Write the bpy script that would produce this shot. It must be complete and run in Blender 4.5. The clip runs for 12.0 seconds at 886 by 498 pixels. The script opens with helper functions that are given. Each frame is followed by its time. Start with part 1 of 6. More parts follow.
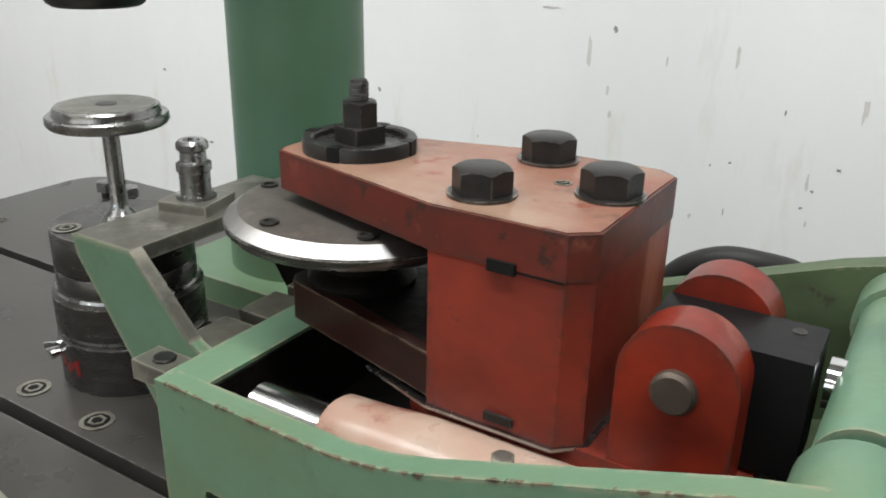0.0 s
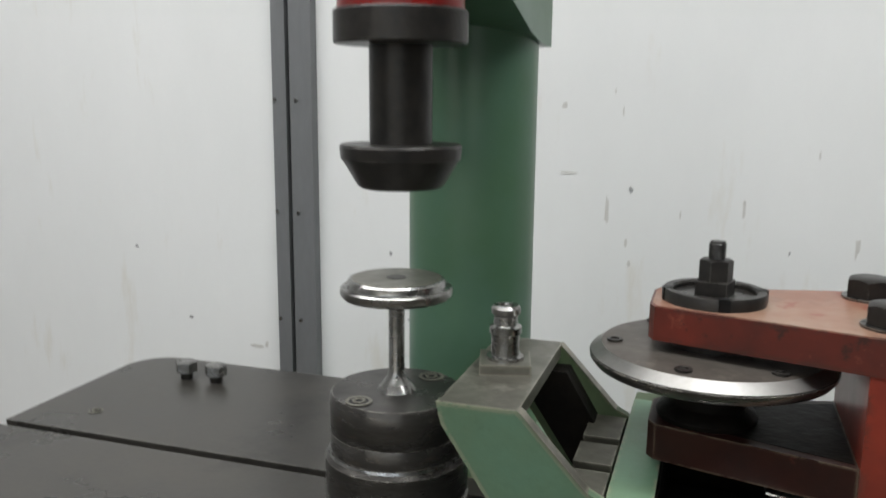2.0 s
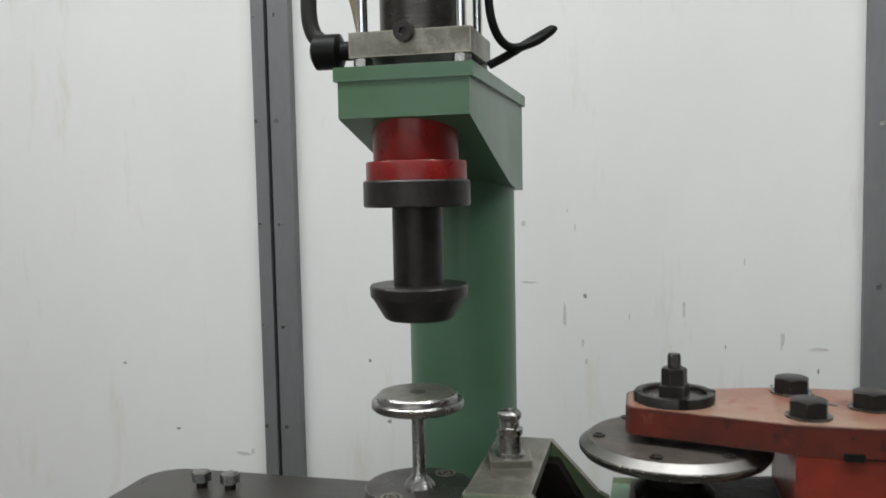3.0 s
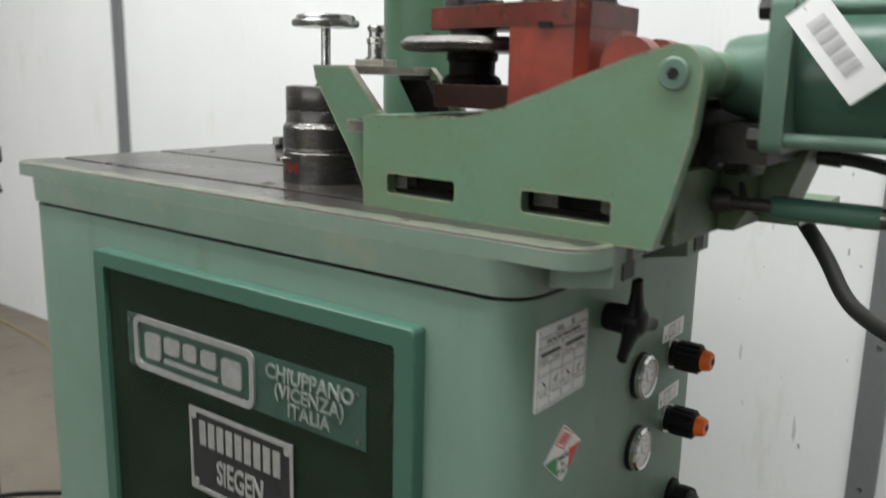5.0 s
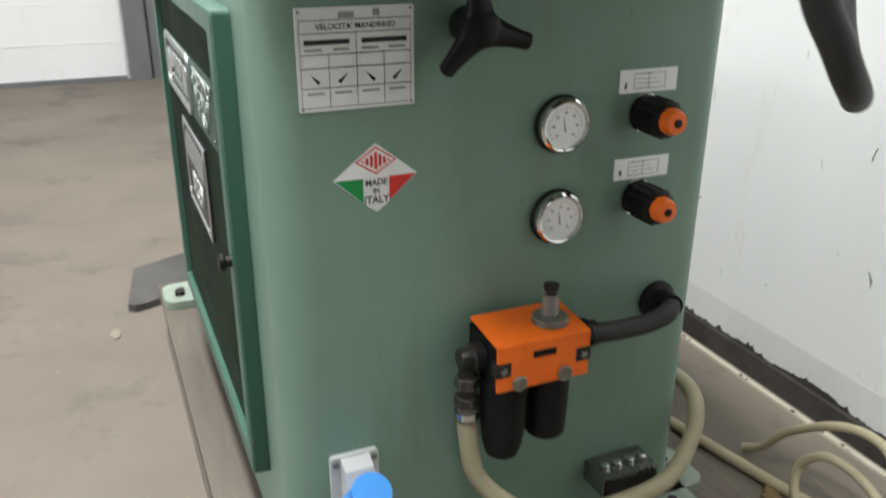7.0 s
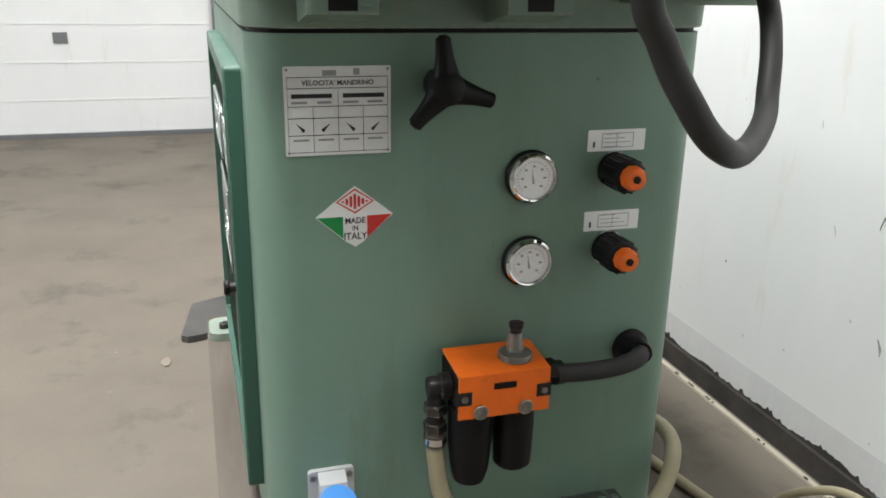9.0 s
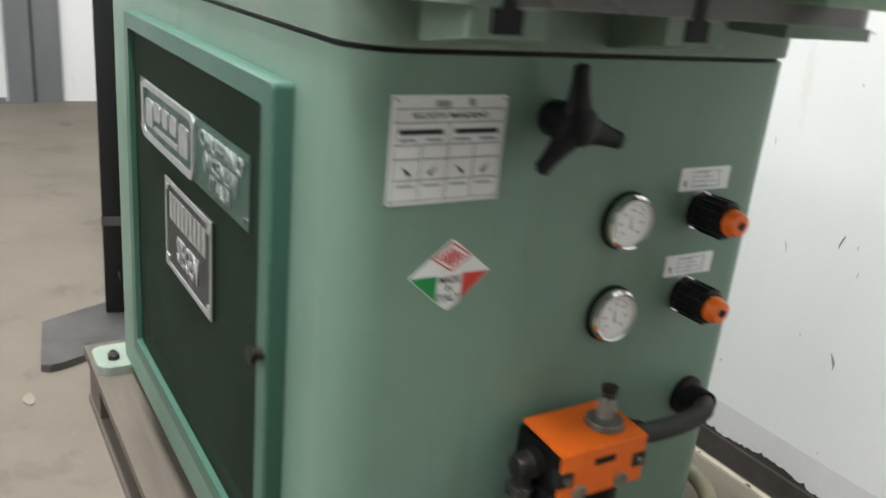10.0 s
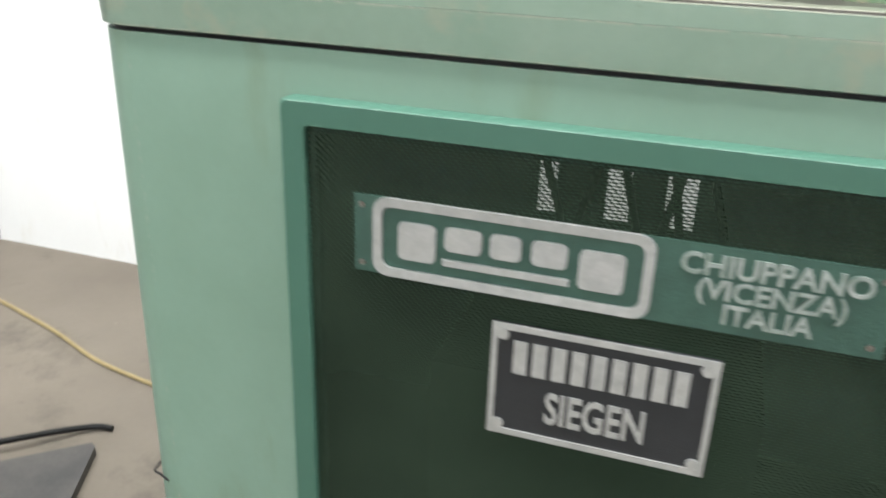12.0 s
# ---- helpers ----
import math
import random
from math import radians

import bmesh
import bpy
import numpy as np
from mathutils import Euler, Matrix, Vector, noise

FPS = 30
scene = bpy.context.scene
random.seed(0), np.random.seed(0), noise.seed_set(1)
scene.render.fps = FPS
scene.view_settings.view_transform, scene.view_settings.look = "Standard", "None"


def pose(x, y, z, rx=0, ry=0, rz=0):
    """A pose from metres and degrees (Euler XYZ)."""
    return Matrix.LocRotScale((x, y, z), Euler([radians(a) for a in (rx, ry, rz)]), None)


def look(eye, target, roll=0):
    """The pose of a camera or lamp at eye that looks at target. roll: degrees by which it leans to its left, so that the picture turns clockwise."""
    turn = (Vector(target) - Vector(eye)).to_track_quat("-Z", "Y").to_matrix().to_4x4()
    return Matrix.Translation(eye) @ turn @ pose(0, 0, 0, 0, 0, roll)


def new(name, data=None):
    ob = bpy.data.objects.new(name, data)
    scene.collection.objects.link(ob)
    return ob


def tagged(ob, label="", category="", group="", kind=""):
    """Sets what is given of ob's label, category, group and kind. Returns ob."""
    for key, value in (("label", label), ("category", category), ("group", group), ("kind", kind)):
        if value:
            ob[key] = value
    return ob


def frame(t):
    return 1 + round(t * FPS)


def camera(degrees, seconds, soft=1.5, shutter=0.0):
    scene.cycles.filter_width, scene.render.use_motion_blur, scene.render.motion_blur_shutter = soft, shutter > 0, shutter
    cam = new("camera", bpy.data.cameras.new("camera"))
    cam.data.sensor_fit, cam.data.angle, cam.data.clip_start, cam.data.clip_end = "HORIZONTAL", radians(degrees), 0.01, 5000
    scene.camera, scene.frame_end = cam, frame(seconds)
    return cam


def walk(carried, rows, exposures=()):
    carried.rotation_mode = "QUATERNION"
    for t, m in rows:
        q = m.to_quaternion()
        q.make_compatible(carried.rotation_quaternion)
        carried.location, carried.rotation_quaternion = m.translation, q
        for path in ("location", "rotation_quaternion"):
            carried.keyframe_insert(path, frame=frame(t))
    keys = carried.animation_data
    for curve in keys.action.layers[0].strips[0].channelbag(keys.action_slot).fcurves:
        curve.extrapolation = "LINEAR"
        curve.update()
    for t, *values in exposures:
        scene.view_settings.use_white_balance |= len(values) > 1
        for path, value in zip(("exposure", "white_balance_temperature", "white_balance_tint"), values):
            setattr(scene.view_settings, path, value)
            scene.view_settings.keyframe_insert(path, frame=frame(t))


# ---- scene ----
cam = camera(56.0, 12.0, soft=1.7, shutter=0.5)
PATH = [
    (0, (0.152, -0.281, 1.584), (-0.827, 1.302, 0.851), 1.1),
    (0.5, (0.103, -0.295, 1.584), (-0.878, 1.273, 0.823), 0.9),
    (1, (-0.069, -0.327, 1.586), (-0.928, 1.326, 0.857), 0.2),
    (1.5, (-0.217, -0.413, 1.606), (-0.936, 1.365, 1.037), 0.8),
    (2, (-0.258, -0.555, 1.598), (-0.871, 1.313, 1.232), 0.5),
    (2.5, (-0.29, -0.692, 1.654), (-0.809, 1.231, 1.469), -0.6),
    (2.7, (-0.303, -0.727, 1.676), (-0.764, 1.214, 1.531), -1.0),
    (4.3, (0.173, -0.901, 1.464), (-0.667, 0.885, 1.145), -0.6),
    (4.5, (0.279, -0.907, 1.406), (-0.643, 0.828, 1.034), 0.0),
    (5, (0.511, -0.845, 1.313), (-0.66, 0.723, 0.9), 1.3),
    (5.5, (0.748, -0.663, 1.234), (-0.66, 0.67, 0.746), 0.7),
    (6, (0.773, -0.478, 1.164), (-0.692, 0.742, 0.561), 1.4),
    (6.5, (0.789, -0.304, 1.117), (-0.798, 0.686, 0.409), 0.8),
    (7, (0.913, -0.172, 1.098), (-0.786, 0.557, 0.335), 0.3),
    (7.2, (0.953, -0.139, 1.114), (-0.749, 0.536, 0.309), 0.1),
    (8.8, (1.081, -0.06, 1.106), (-0.739, 0.474, 0.472), 0.5),
    (9, (1.071, -0.068, 1.108), (-0.747, 0.483, 0.481), 1.0),
    (9.5, (0.969, -0.128, 1.103), (-0.775, 0.603, 0.452), 3.2),
    (10, (0.719, -0.348, 1.13), (-0.862, 0.679, 0.463), 5.7),
    (10.5, (0.466, -0.539, 1.186), (-0.935, 0.707, 0.49), 6.0),
    (11, (0.191, -0.643, 1.153), (-1.001, 0.756, 0.364), 3.2),
    (11.5, (-0.099, -0.804, 1.174), (-0.982, 0.806, 0.38), 1.8),
    (12, (-0.440, -0.864, 1.204), (-1.000, 0.886, 0.415), 2.0),
]
walk(cam, [(t, look(eye, target, roll)) for t, eye, target, roll in PATH],
     exposures=((0, 0.32), (1.0, 0.25), (1.5, 0.15), (2.0, -0.05), (2.7, -0.25), (4.3, -0.22), (4.5, -0.15), (4.75, 0.25), (5.0, 0.52), (5.5, 0.8), (6.0, 1.05), (7.2, 1.12), (9.0, 1.07), (10.5, 1.12), (11.0, 1.36), (11.5, 1.62), (12.0, 1.48)))

# ---- world and lamps ----
world = bpy.data.worlds.new("sky")
scene.world = world
world.use_nodes = True
sky = world.node_tree.nodes.new("ShaderNodeTexSky")
sky.sky_type, sky.sun_disc, sky.sun_elevation, sky.sun_rotation = "NISHITA", False, radians(40), radians(200)
world.node_tree.links.new(sky.outputs[0], world.node_tree.nodes["Background"].inputs[0])
world.node_tree.nodes["Background"].inputs[1].default_value = 0.1


def area_lamp(name, eye, target, sx, sy, watts, colour):
    data = bpy.data.lights.new(name, "AREA")
    data.shape, data.size, data.size_y, data.energy, data.color = "RECTANGLE", sx, sy, watts, colour
    ob = new(name, data)
    ob.matrix_world = look(eye, target)
    return ob


# Lamps added out of view: daylight from the south, two strips overhead.
area_lamp("added_daylight", (-0.6, -4.35, 2.1), (-0.6, 0, 1.2), 4.6, 2.0, 32, (0.93, 0.97, 1.0))
for ly, watts in ((-0.35, 128), (-3.0, 40)):
    area_lamp("added_strip_lamp", (-0.7, ly, 3.64), (-0.7, ly, 0), 5.2, 0.3, watts, (0.965, 0.98, 0.985))


# ---- materials ----
def surface(name, colour, rough=0.5, metal=0.0, tint=None, patch=0.25, patch_size=6.0, grain=0.12, grain_size=90.0,
            bump=0.08, worn=None, worn_at=0.62, stain=None, stain_at=0.6, stain_size=2.5, stretch=(1, 1, 1), coat=0.0, gloss_var=0.12, chips=None, chip_width=0.004, chip_at=0.45, spec=0.35, streak=None):
    """A painted, cast or worn surface: broad patches, fine grain, wear spots and stains."""
    m = bpy.data.materials.new(name)
    m.use_nodes = True
    n, k = m.node_tree.nodes, m.node_tree.links
    p = n["Principled BSDF"]
    p.inputs["Metallic"].default_value = metal
    p.inputs["Coat Weight"].default_value = coat
    p.inputs["Specular IOR Level"].default_value = spec
    geo = n.new("ShaderNodeNewGeometry")
    mp = n.new("ShaderNodeMapping")
    mp.inputs["Scale"].default_value = stretch
    k.new(geo.outputs["Position"], mp.inputs[0])

    runs = None
    if streak:
        runs = n.new("ShaderNodeMapping")
        runs.inputs["Scale"].default_value = streak
        k.new(geo.outputs["Position"], runs.inputs[0])

    def cloud(size, detail=4.0, rough_=0.6, along=None):
        t = n.new("ShaderNodeTexNoise")
        t.inputs["Scale"].default_value, t.inputs["Detail"].default_value, t.inputs["Roughness"].default_value = size, detail, rough_
        k.new((along or mp).outputs[0], t.inputs["Vector"])
        return t.outputs["Fac"]

    def ramp(fac, a, b):
        r = n.new("ShaderNodeMapRange")
        r.inputs["From Min"].default_value, r.inputs["From Max"].default_value = a, b
        k.new(fac, r.inputs["Value"])
        return r.outputs[0]

    def mix(fac, a, b, scale=1.0):
        x = n.new("ShaderNodeMix")
        x.data_type = "RGBA"
        if scale != 1.0:
            q = n.new("ShaderNodeMath")
            q.operation = "MULTIPLY"
            q.inputs[1].default_value = scale
            k.new(fac, q.inputs[0])
            fac = q.outputs[0]
        k.new(fac, x.inputs[0])
        for socket, v in ((6, a), (7, b)):
            if isinstance(v, tuple):
                x.inputs[socket].default_value = (*v, 1)
            else:
                k.new(v, x.inputs[socket])
        return x.outputs[2]

    other = tint or tuple(c * 0.72 for c in colour)
    broad, fine = cloud(patch_size), cloud(grain_size, 3.0)
    out = mix(ramp(broad, 0.35, 0.7), colour, other, min(1.0, patch * 2))
    out = mix(ramp(fine, 0.3, 0.75), out, tuple(c * 0.6 for c in colour), grain)
    if stain:
        out = mix(ramp(cloud(stain_size, 6.0, 0.68, runs), stain_at, stain_at + 0.12), out, stain, 0.8)
    if worn:
        out = mix(ramp(cloud(28.0, 6.0, 0.7), worn_at, worn_at + 0.05), out, worn, 0.9)
    if chips:
        bev = n.new("ShaderNodeBevel")
        bev.samples = 4
        bev.inputs["Radius"].default_value = chip_width
        dot = n.new("ShaderNodeVectorMath")
        dot.operation = "DOT_PRODUCT"
        k.new(bev.outputs[0], dot.inputs[0])
        k.new(geo.outputs["Normal"], dot.inputs[1])
        edge = ramp(dot.outputs["Value"], 0.995, 0.93)
        both = n.new("ShaderNodeMath")
        both.operation = "MULTIPLY"
        k.new(edge, both.inputs[0])
        k.new(ramp(cloud(48.0, 6.0, 0.75), chip_at, chip_at + 0.06), both.inputs[1])
        out = mix(both.outputs[0], out, chips, 0.9)
    k.new(out, p.inputs["Base Color"])
    r = n.new("ShaderNodeMapRange")
    r.inputs["To Min"].default_value, r.inputs["To Max"].default_value = max(0.03, rough - gloss_var), min(1.0, rough + gloss_var)
    k.new(broad, r.inputs["Value"])
    k.new(r.outputs[0], p.inputs["Roughness"])
    if bump:
        b = n.new("ShaderNodeBump")
        b.inputs["Strength"].default_value, b.inputs["Distance"].default_value = bump, 0.004
        k.new(fine, b.inputs["Height"])
        k.new(b.outputs[0], p.inputs["Normal"])
    return m


def perforated(name, colour, pitch):
    """Sheet metal with staggered open holes."""
    m = bpy.data.materials.new(name)
    m.use_nodes = True
    n, k = m.node_tree.nodes, m.node_tree.links
    p = n["Principled BSDF"]
    geo = n.new("ShaderNodeNewGeometry")
    sep = n.new("ShaderNodeSeparateXYZ")
    k.new(geo.outputs["Position"], sep.inputs[0])

    def math_node(op, a, b=None):
        q = n.new("ShaderNodeMath")
        q.operation = op
        for i, v in enumerate((a, b)):
            if v is None:
                continue
            if isinstance(v, (int, float)):
                q.inputs[i].default_value = v
            else:
                k.new(v, q.inputs[i])
        return q.outputs[0]

    cx = math_node("COSINE", math_node("MULTIPLY", sep.outputs[0], 2 * math.pi / pitch))
    cz = math_node("COSINE", math_node("MULTIPLY", sep.outputs[2], 2 * math.pi / (pitch * 0.9)))
    both = math_node("MULTIPLY", cx, cz)
    r = n.new("ShaderNodeMapRange")
    r.inputs["From Min"].default_value, r.inputs["From Max"].default_value = 0.04, 0.2
    k.new(both, r.inputs["Value"])
    dust = n.new("ShaderNodeTexNoise")
    dust.inputs["Scale"].default_value, dust.inputs["Detail"].default_value = 5.0, 6.0
    k.new(geo.outputs["Position"], dust.inputs["Vector"])
    x0 = n.new("ShaderNodeMix")
    x0.data_type = "RGBA"
    k.new(dust.outputs["Fac"], x0.inputs[0])
    x0.inputs[6].default_value, x0.inputs[7].default_value = (*[c * 0.55 for c in colour], 1), (*[c * 1.5 for c in colour], 1)
    k.new(x0.outputs[2], p.inputs["Base Color"])
    p.inputs["Roughness"].default_value = 0.6
    p.inputs["Specular IOR Level"].default_value = 0.05
    see, both_sides = n.new("ShaderNodeBsdfTransparent"), n.new("ShaderNodeMixShader")
    k.new(r.outputs[0], both_sides.inputs[0])
    k.new(p.outputs[0], both_sides.inputs[1])
    k.new(see.outputs[0], both_sides.inputs[2])
    k.new(both_sides.outputs[0], n["Material Output"].inputs[0])
    return m


def clear(name, colour, rough=0.05, alpha_mix=1.0):
    m = bpy.data.materials.new(name)
    m.use_nodes = True
    p = m.node_tree.nodes["Principled BSDF"]
    p.inputs["Base Color"].default_value = (*colour, 1)
    p.inputs["Roughness"].default_value = rough
    p.inputs["Transmission Weight"].default_value = alpha_mix
    return m


def thin_glass(name, gloss):
    m = bpy.data.materials.new(name)
    m.use_nodes = True
    n, k = m.node_tree.nodes, m.node_tree.links
    n.remove(n["Principled BSDF"])
    see, shine, both = n.new("ShaderNodeBsdfTransparent"), n.new("ShaderNodeBsdfGlossy"), n.new("ShaderNodeMixShader")
    shine.inputs["Roughness"].default_value = 0.08
    both.inputs[0].default_value = gloss
    k.new(see.outputs[0], both.inputs[1])
    k.new(shine.outputs[0], both.inputs[2])
    k.new(both.outputs[0], n["Material Output"].inputs[0])
    return m


def glow(name, colour, strength):
    m = bpy.data.materials.new(name)
    m.use_nodes = True
    p = m.node_tree.nodes["Principled BSDF"]
    p.inputs["Emission Color"].default_value = (*colour, 1)
    p.inputs["Emission Strength"].default_value = strength
    return m


GREEN = surface("machine_green_paint", (0.168, 0.260, 0.203), 0.42, patch=0.45, patch_size=3.5, grain=0.1, bump=0.05, tint=(0.142, 0.224, 0.168), stain=(0.14, 0.206, 0.148), stain_at=0.57, stain_size=9, streak=(1, 1, 0.2), worn=(0.095, 0.15, 0.118), worn_at=0.68, chips=(0.24, 0.27, 0.22), chip_at=0.52)
GREEN_WORN = surface("worn_green_paint", (0.118, 0.213, 0.138), 0.42, patch=0.6, patch_size=8, grain=0.16, bump=0.1, worn=(0.08, 0.115, 0.075), worn_at=0.655, tint=(0.118, 0.178, 0.098), stain=(0.095, 0.145, 0.088), stain_at=0.60, stain_size=11, streak=(1, 1, 0.5), chips=(0.27, 0.245, 0.165), chip_at=0.46, chip_width=0.006)
# Darker take on GREEN_WORN: chips and grime plus shade in the colour.
GREEN_GUARD_SHADE = surface("shaded_guard_paint", (0.098, 0.178, 0.116), 0.42, patch=0.7, patch_size=10, grain=0.18, bump=0.1, worn=(0.07, 0.10, 0.065), worn_at=0.655, tint=(0.092, 0.145, 0.082), stain=(0.075, 0.12, 0.072), stain_at=0.58, stain_size=12, chips=(0.27, 0.25, 0.175), chip_at=0.40, chip_width=0.008)
# Dirty olive that also holds the shade of far and inner faces.
GREEN_OLIVE = surface("dirty_shaded_olive_paint", (0.085, 0.125, 0.06), 0.5, patch=0.8, patch_size=12, grain=0.2, bump=0.1, tint=(0.045, 0.06, 0.032), worn=(0.05, 0.045, 0.03), worn_at=0.62, stain=(0.12, 0.15, 0.075), stain_at=0.62, stain_size=14, chips=(0.25, 0.22, 0.14), chip_at=0.5, chip_width=0.005)
GREEN_DEEP = surface("deep_green_paint", (0.047, 0.116, 0.084), 0.4, patch=0.2, patch_size=6, grain=0.05, bump=0.04, tint=(0.038, 0.102, 0.072), chips=(0.11, 0.19, 0.145), chip_at=0.5, chip_width=0.003)
GREEN_COLUMN = surface("column_green_paint", (0.084, 0.162, 0.112), 0.36, patch=0.5, patch_size=4, grain=0.08, bump=0.05, tint=(0.066, 0.138, 0.064), worn=(0.04, 0.075, 0.05), worn_at=0.72, chips=(0.12, 0.2, 0.15), chip_at=0.5)
GREEN_CYL = surface("cylinder_green_paint", (0.045, 0.105, 0.072), 0.3, patch=0.2, grain=0.05, bump=0.04)
APRON = surface("worn_table_green", (0.182, 0.248, 0.195), 0.42, patch=0.7, patch_size=7, grain=0.18, bump=0.06, tint=(0.150, 0.222, 0.168), stain=(0.215, 0.235, 0.175), stain_at=0.55, stain_size=9, worn=(0.10, 0.125, 0.095), worn_at=0.67, chips=(0.30, 0.30, 0.24), chip_at=0.45, chip_width=0.005)
LIP = surface("worn_table_edge", (0.175, 0.178, 0.138), 0.45, 0.15, patch=0.8, patch_size=9, grain=0.25, tint=(0.115, 0.14, 0.105), worn=(0.06, 0.06, 0.05), worn_at=0.60, stain=(0.23, 0.21, 0.16), stain_at=0.58, stain_size=7, chips=(0.34, 0.33, 0.27), chip_at=0.42)
TABLE = surface("oiled_cast_iron", (0.052, 0.049, 0.044), 0.30, 0.35, patch=0.5, patch_size=6, grain=0.2, grain_size=140, bump=0.04, tint=(0.078, 0.072, 0.062), stain=(0.028, 0.026, 0.023), stain_at=0.55, stain_size=5, chips=(0.2, 0.19, 0.17), chip_at=0.42, chip_width=0.003, spec=0.6)
STEEL_DARK = surface("dark_machined_steel", (0.085, 0.08, 0.074), 0.29, 0.75, patch=0.4, patch_size=30, grain=0.15, bump=0.03, stretch=(1, 1, 4), tint=(0.045, 0.042, 0.038), stain=(0.12, 0.10, 0.08), stain_at=0.6, stain_size=24, chips=(0.4, 0.38, 0.34), chip_at=0.45, chip_width=0.002)
STEEL = surface("worn_bright_steel", (0.37, 0.37, 0.36), 0.27, 1.0, patch=0.5, patch_size=40, grain=0.2, bump=0.03, tint=(0.22, 0.215, 0.205), stain=(0.16, 0.145, 0.125), stain_at=0.6, stain_size=30)
STEEL_DULL = surface("dull_grey_steel", (0.185, 0.178, 0.15), 0.36, 0.6, patch=0.6, patch_size=22, grain=0.25, tint=(0.105, 0.10, 0.08), stain=(0.29, 0.28, 0.235), stain_at=0.52, stain_size=18, chips=(0.34, 0.32, 0.26), chip_at=0.4)
PIN_STEEL = surface("brownish_pin_steel", (0.11, 0.085, 0.066), 0.42, 0.5, patch=0.5, patch_size=30, grain=0.25, bump=0.05, tint=(0.06, 0.046, 0.036))
GROUND = surface("satin_ground_steel", (0.36, 0.35, 0.335), 0.4, 1.0, patch=0.4, patch_size=35, grain=0.15, bump=0.02, tint=(0.25, 0.24, 0.225))
GRIMY = surface("grimy_steel", (0.105, 0.10, 0.078), 0.5, 0.35, patch=0.7, patch_size=26, grain=0.3, bump=0.12, tint=(0.05, 0.047, 0.036), chips=(0.26, 0.25, 0.2), chip_at=0.45)
DISC = surface("roller_face_steel", (0.105, 0.092, 0.08), 0.45, 0.4, patch=0.4, patch_size=30, grain=0.25, tint=(0.075, 0.066, 0.056), stain=(0.15, 0.13, 0.11), stain_at=0.57, stain_size=26)
CHROME = surface("polished_chrome", (0.72, 0.72, 0.71), 0.1, 1.0, patch=0.1, grain=0.04, bump=0.01, gloss_var=0.05)
BLACK_STEEL = surface("blackened_steel", (0.019, 0.018, 0.017), 0.38, 0.3, patch=0.5, patch_size=40, grain=0.3, bump=0.08, tint=(0.036, 0.032, 0.028), chips=(0.12, 0.11, 0.10), chip_at=0.5, chip_width=0.002, spec=0.28)
BLACK = surface("black_plastic", (0.008, 0.008, 0.008), 0.42, patch=0.2, grain=0.15, bump=0.06, spec=0.17)
# Near-black for greasy parts and for recesses whose shade is painted.
GREASE_SHADE_BLACK = surface("black_grease_and_shade", (0.005, 0.0045, 0.004), 0.5, patch=0.6, patch_size=40, grain=0.3, bump=0.25, tint=(0.011, 0.009, 0.007), spec=0.07)
BLACK_PAINT = surface("black_paint", (0.009, 0.009, 0.0095), 0.4, patch=0.2, grain=0.1, bump=0.03)
RUBBER = surface("black_rubber_hose", (0.024, 0.0235, 0.023), 0.5, patch=0.3, patch_size=14, grain=0.15, bump=0.05, tint=(0.038, 0.037, 0.035), spec=0.25)
RED = surface("red_oxide_paint", (0.235, 0.034, 0.019), 0.34, patch=1.0, patch_size=8, grain=0.15, grain_size=60, bump=0.05, tint=(0.085, 0.018, 0.013), stain=(0.33, 0.11, 0.075), stain_at=0.54, stain_size=16, streak=(1, 1, 0.2), worn=(0.07, 0.022, 0.016), worn_at=0.66, chips=(0.055, 0.026, 0.02), chip_at=0.50, chip_width=0.012, spec=0.3)
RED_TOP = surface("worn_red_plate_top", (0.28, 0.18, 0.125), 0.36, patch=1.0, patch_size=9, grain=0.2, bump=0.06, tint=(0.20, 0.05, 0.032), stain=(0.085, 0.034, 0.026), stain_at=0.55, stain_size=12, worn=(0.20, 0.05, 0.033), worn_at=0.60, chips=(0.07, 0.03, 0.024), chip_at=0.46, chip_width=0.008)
RED_BRIGHT = surface("bright_red_paint", (0.265, 0.026, 0.0105), 0.3, patch=1.0, patch_size=11, grain=0.15, bump=0.05, tint=(0.08, 0.014, 0.010), stain=(0.28, 0.085, 0.055), stain_at=0.6, stain_size=22, worn=(0.06, 0.02, 0.014), worn_at=0.66, chips=(0.05, 0.028, 0.02), chip_at=0.46, chip_width=0.006, spec=0.32)
# Reds of the jaws: grease, with the roller's shade also mixed into the colour.
RED_JAW = surface("greasy_shaded_red_paint", (0.14, 0.025, 0.016), 0.34, patch=1.0, patch_size=10, grain=0.2, grain_size=60, bump=0.06, tint=(0.05, 0.016, 0.012), stain=(0.24, 0.075, 0.05), stain_at=0.60, stain_size=24, worn=(0.04, 0.018, 0.014), worn_at=0.60, chips=(0.05, 0.025, 0.02), chip_at=0.46, chip_width=0.008, spec=0.3)
RED_DIRT_SHADE = surface("oily_shaded_red_paint", (0.032, 0.011, 0.008), 0.38, patch=1.0, patch_size=14, grain=0.25, bump=0.06, tint=(0.014, 0.008, 0.007), stain=(0.085, 0.026, 0.018), stain_at=0.64, stain_size=30, chips=(0.13, 0.10, 0.07), chip_at=0.42, chip_width=0.004, spec=0.15)
RED_RING = surface("glossy_red_paint", (0.2, 0.011, 0.009), 0.3, patch=0.45, patch_size=30, grain=0.08, bump=0.03, tint=(0.13, 0.01, 0.009), chips=(0.1, 0.04, 0.03), chip_at=0.5, chip_width=0.003)
